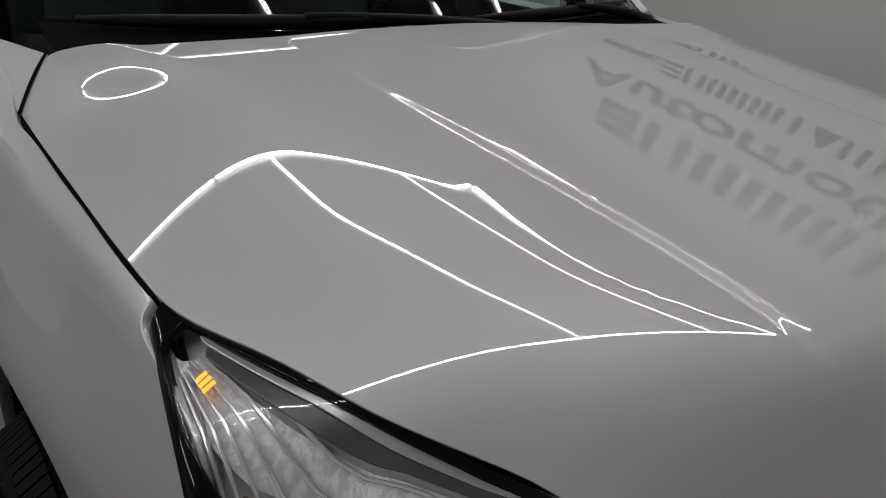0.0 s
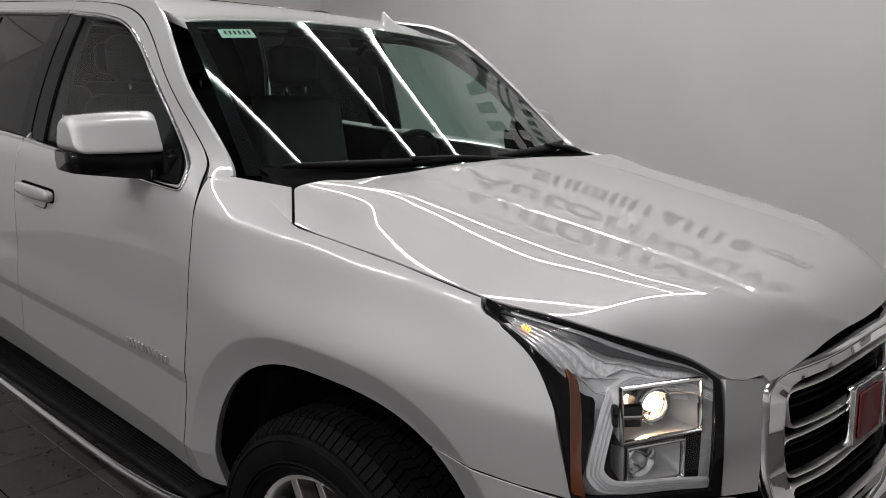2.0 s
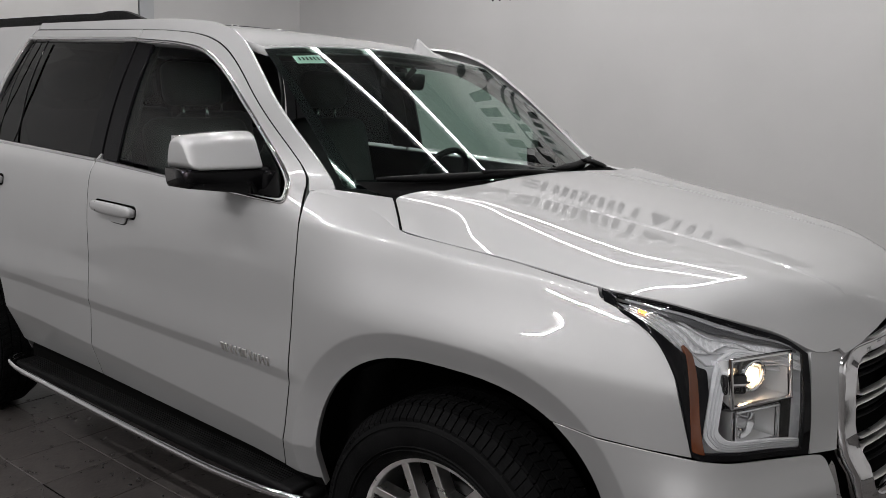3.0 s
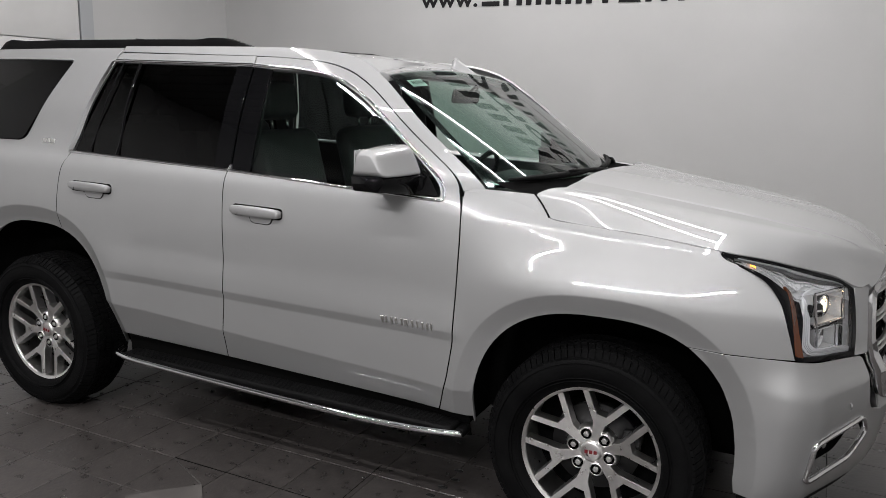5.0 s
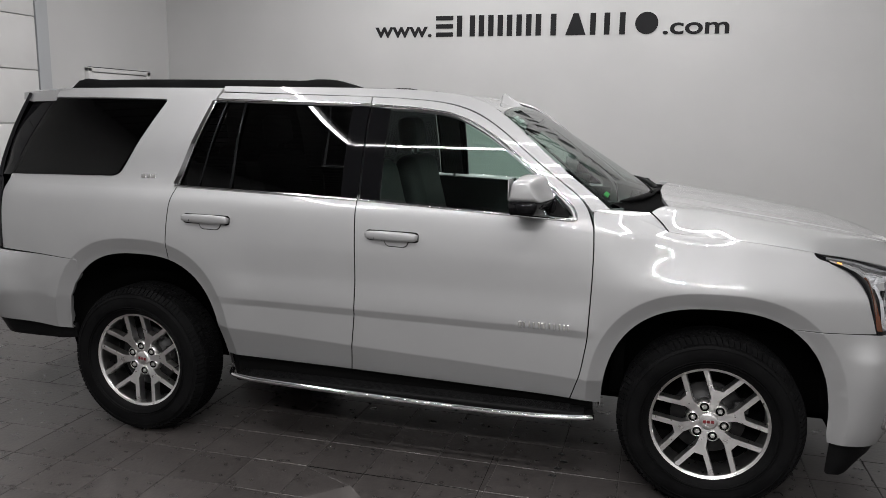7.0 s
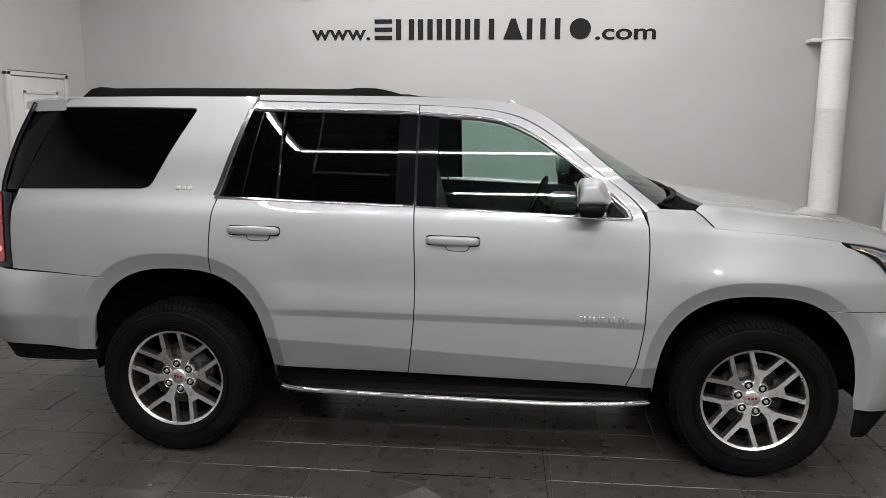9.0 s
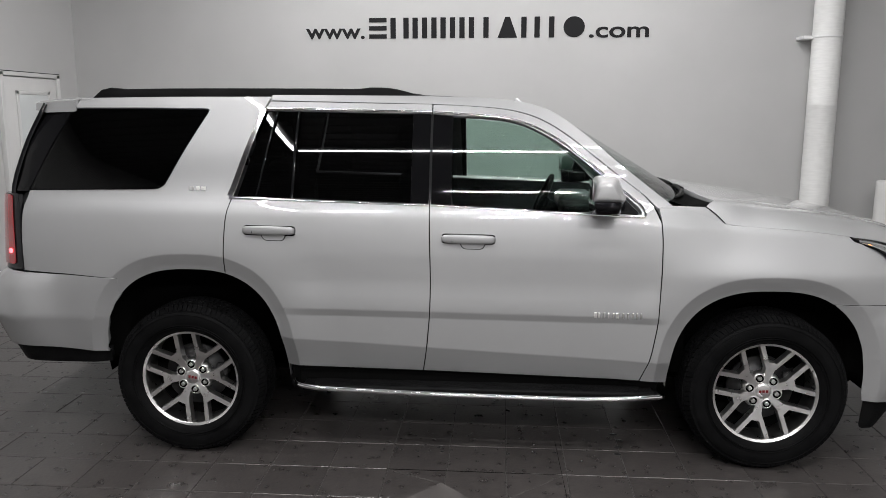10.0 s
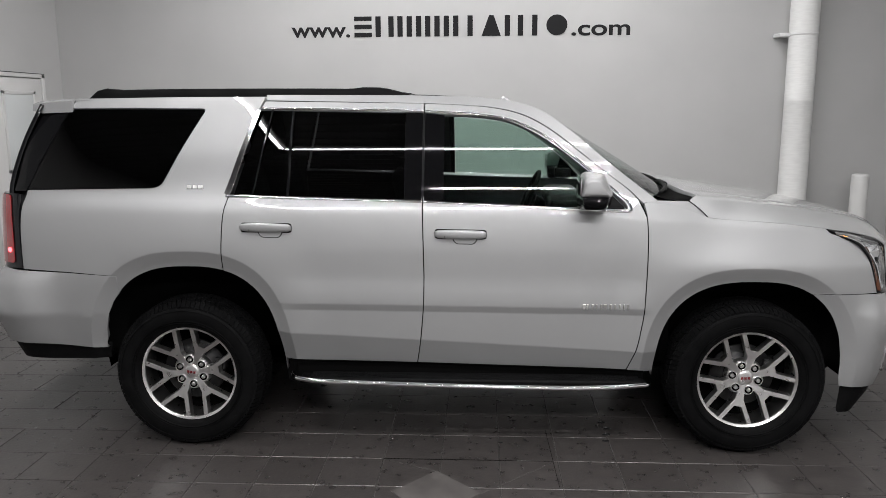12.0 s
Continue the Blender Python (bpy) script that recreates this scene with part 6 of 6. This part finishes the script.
def bollard(x, y, h, label):
    e = empty("bollard", label, "bollard", (x, y, 0), group="white bollards")
    part("post", lathe([(0.0, h), (0.07, h), (0.088, h - 0.012), (0.092, h - 0.03), (0.092, 0.0)], 32, "Z"), door_paint, e).matrix_parent_inverse = Matrix()
    part("collar", lathe([(0.092, 0.012), (0.115, 0.010), (0.118, 0.0)], 32, "Z"), door_paint, e).matrix_parent_inverse = Matrix()
    return e


bollard(5.80, 4.0, 1.05, "white painted bollard by the overhead door")
bollard(-2.75, 2.3, 0.98, "white painted bollard by the side door")

# overhead doors in the side walls
def overhead_door(name, x, y0, y1, s, label):
    d = tagged(new(name), label, "garage door", kind="structure")
    d.location = (x, (y0 + y1) / 2, 0)
    h = 0.53
    for k in range(7):
        part("door_panel", box(x - 0.02, x + 0.02, y0, y1, 0.01 + h * k, 0.003 + h * (k + 1), 0.006), door_paint, d)
    return d


overhead_door("door_2", WALL_W + 0.03, -2.0, 2.26, 1, "white sectional overhead door, closed")
slab("trim", WALL_W, WALL_W + 0.05, 2.28, 2.44, 0, 3.9, grey_paint, "grey painted door post", "trim")
overhead_door("door_3", WALL_E - 0.03, -1.0, 3.80, -1, "white sectional overhead door, closed")
trk = empty("door_track", "dark steel vertical door track with rollers", "door track", (WALL_E - 0.1, 3.9, 0))
for dx in (0.0, 0.06):
    part("track_rail", box(WALL_E - 0.16 + dx, WALL_E - 0.15 + dx, 3.86, 3.93, 0.0, 3.6), steel_dark, trk, smooth=False)
part("track_web", box(WALL_E - 0.16, WALL_E - 0.09, 3.925, 3.935, 0.0, 3.6), steel_dark, trk, smooth=False)
for k in range(8):
    z = 0.25 + 0.45 * k
    part("track_bracket", box(WALL_E - 0.16, WALL_E - 0.002, 3.93, 3.945, z, z + 0.05, 0.004), steel_dark, trk)
    part("track_bolt", moved(lathe([(0, -0.01), (0.012, -0.008), (0.014, 0.0)], 10), pose(WALL_E - 0.12, 3.86, z + 0.2)), steel_dark, trk)

# side door
door = tagged(new("door_1"), "white side door with a frosted lite and lever handle", "door", kind="structure")
door.location = (WALL_W, 3.53, 0)
X0 = WALL_W
leaf = part("door_leaf", box(X0, X0 + 0.035, 3.06, 4.02, 0.01, 2.15, 0.004), door_paint, door)
for y0, y1, z0, z1 in ((2.99, 3.05, 0, 2.20), (4.03, 4.09, 0, 2.20), (2.99, 4.09, 2.16, 2.21)):
    part("door_frame", box(X0, X0 + 0.05, y0, y1, z0, z1, 0.004), door_paint, door)
part("header_gap", box(X0 + 0.03, X0 + 0.052, 3.00, 4.08, 2.204, 2.212), steel_dark, door)
lite = part("door_lite", box(X0 + 0.03, X0 + 0.042, 3.28, 3.84, 1.16, 1.98, 0.003), frost, leaf, "frosted glass lite")
for y0, y1, z0, z1 in ((3.25, 3.29, 1.13, 2.01), (3.83, 3.87, 1.13, 2.01), (3.25, 3.87, 1.13, 1.17), (3.25, 3.87, 1.97, 2.01)):
    part("lite_bead", box(X0 + 0.03, X0 + 0.05, y0, y1, z0, z1, 0.005), door_paint, leaf)
tube("lever", leaf, [Vector((X0 + 0.04, 3.97, 1.0)), Vector((X0 + 0.09, 3.97, 1.0)), Vector((X0 + 0.09, 3.85, 1.0))], 0.010, steel_dark, 8, "dark lever handle")
part("hinge", box(X0 + 0.05, X0 + 0.06, 4.045, 4.075, 1.78, 1.9, 0.003), steel_dark, door)
part("light_switch", box(X0, X0 + 0.012, 4.22, 4.29, 1.10, 1.22, 0.004), door_paint, door)


# ---- floor tiles ----
T = 0.3005
X_ORG, Y_ORG = 1.061, -1.118


def tile_mesh(w, d, name="tile"):
    bm = box(-w / 2 + 0.0022, w / 2 - 0.0022, -d / 2 + 0.0022, d / 2 - 0.0022, -0.02, 0.0, 0.0)
    es = [e for e in bm.edges if all(v.co.z > -0.001 for v in e.verts)]
    bmesh.ops.bevel(bm, geom=es, offset=0.0022, segments=1, affect="EDGES")
    me = bpy.data.meshes.new(name)
    bm.to_mesh(me)
    bm.free()
    me.materials.append(tile_mat)
    return me


floor_ob = bpy.data.objects["floor"]
square, plank = tile_mesh(T, T), tile_mesh(2 * T, T)
rng = random.Random(3)
far_verts, far_faces = [], []


def far_tile(cx, cy, w, d):
    i = len(far_verts)
    a, b = w / 2 - 0.0022, d / 2 - 0.0022
    far_verts.extend([(cx - a, cy - b, 0), (cx + a, cy - b, 0), (cx + a, cy + b, 0), (cx - a, cy + b, 0), (cx - a, cy - b, -0.006), (cx + a, cy - b, -0.006), (cx + a, cy + b, -0.006), (cx - a, cy + b, -0.006)])
    far_faces.extend([(i, i + 1, i + 2, i + 3), (i, i + 4, i + 5, i + 1), (i + 1, i + 5, i + 6, i + 2), (i + 2, i + 6, i + 7, i + 3), (i + 3, i + 7, i + 4, i)])


def put_tile(me, cx, cy):
    ob = new("tile", me)
    ob.location = (cx, cy, 0)
    ob.parent = floor_ob
    ob.matrix_parent_inverse = parent_base(floor_ob).inverted()


picked = 0
for j in range(-33, 19):
    cy = Y_ORG + T * (j + 0.5)
    if cy - T / 2 < WALL_S or cy + T / 2 > WALL_N:
        continue
    # squares under and before the car, long tiles in bond behind it
    for i in range(-5, 18):
        cx = X_ORG + T * (i + 0.5)
        if cx + T / 2 > WALL_E:
            continue
        if -1.75 < cy < -0.3 and -0.6 < cx < 2.8 or (-1.0 < cy < -0.3 and cx > 2.7 and cx < 4.6):
            put_tile(square, cx, cy)
            picked += 1
        else:
            far_tile(cx, cy, T, T)
    edge = X_ORG - 5 * T
    off = T if j % 2 else 0
    k = 0
    x = edge
    while x > WALL_W:
        w = T if (k == 0 and off) else 2 * T
        x0 = max(x - w, WALL_W)
        if w == 2 * T and x0 == x - w and -1.8 < cy < 3.0 and x > -2.6:
            put_tile(plank, (x0 + x) / 2, cy)
            picked += 1
        elif x - x0 > 0.02:
            far_tile((x0 + x) / 2, cy, x - x0, T)
        x, k = x0, k + 1
plate = part("floor_plate", moved(prism([(1.14, 1.475), (1.345, 1.25), (1.565, 1.475), (1.35, 1.70)], 0.0035, 0.0005, 0.0008), pose(0, 0, 0, 90, 0, 0)), plate_mat, None, smooth=False)
tagged(plate, "pale worn square plate set cornerwise in the floor", "floor plate")


def joint(x0, y0, x1, y1, w, mat, name):
    d = Vector((x1 - x0, y1 - y0, 0))
    m = Matrix.Translation(((x0 + x1) / 2, (y0 + y1) / 2, 0)) @ pose(0, 0, 0, 0, 0, math.degrees(math.atan2(d.y, d.x)))
    ob = part(name, moved(box(-d.length / 2, d.length / 2, -w / 2, w / 2, -0.001, 0.0012), m), mat, floor_ob, smooth=False)
    return ob


joint(1.06, -1.118, 1.36, -1.118, 0.0045, dark_void, "floor_crack")
joint(1.36, -1.116, 1.94, -1.120, 0.002, dark_void, "floor_crack")
joint(1.93, -0.72, 1.945, -1.40, 0.0026, dark_void, "floor_crack")
joint(1.065, -1.125, 1.34, -1.25, 0.004, grout, "floor_joint")
joint(1.94, -1.13, 1.565, -1.475, 0.004, grout, "floor_joint")
drop_mat = material("water_drop", (0.02, 0.02, 0.02), 0.03, spec=0.8)
rng2 = random.Random(11)
for k in range(16):
    dx, dy = (2.24 + 0.05 * rng2.random(), -0.60 - 0.085 * k) if k < 4 else (1.05 + 0.9 * rng2.random(), -0.90 + 0.06 * rng2.random())
    r = 0.010 + 0.008 * rng2.random() if k < 4 else 0.004 + 0.004 * rng2.random()
    dome = lathe([(r, 0.0), (r * 0.85, 0.0015), (r * 0.5, 0.003), (0.0, 0.0036)], 14, "Z")
    tagged(part("water_drop", moved(dome, Matrix.Translation((dx, dy, 0.0)) @ Matrix.Diagonal((1.5, 1, 1, 1))), drop_mat), "small dark water drop on the tiles", "water drop", group="drops on the floor")
me = bpy.data.meshes.new("tile_field")
me.from_pydata(far_verts, [], far_faces)
me.materials.append(tile_far)
field = new("tile_field", me)
field.parent = floor_ob
field.matrix_parent_inverse = parent_base(floor_ob).inverted()
field["kind"] = "stuff"
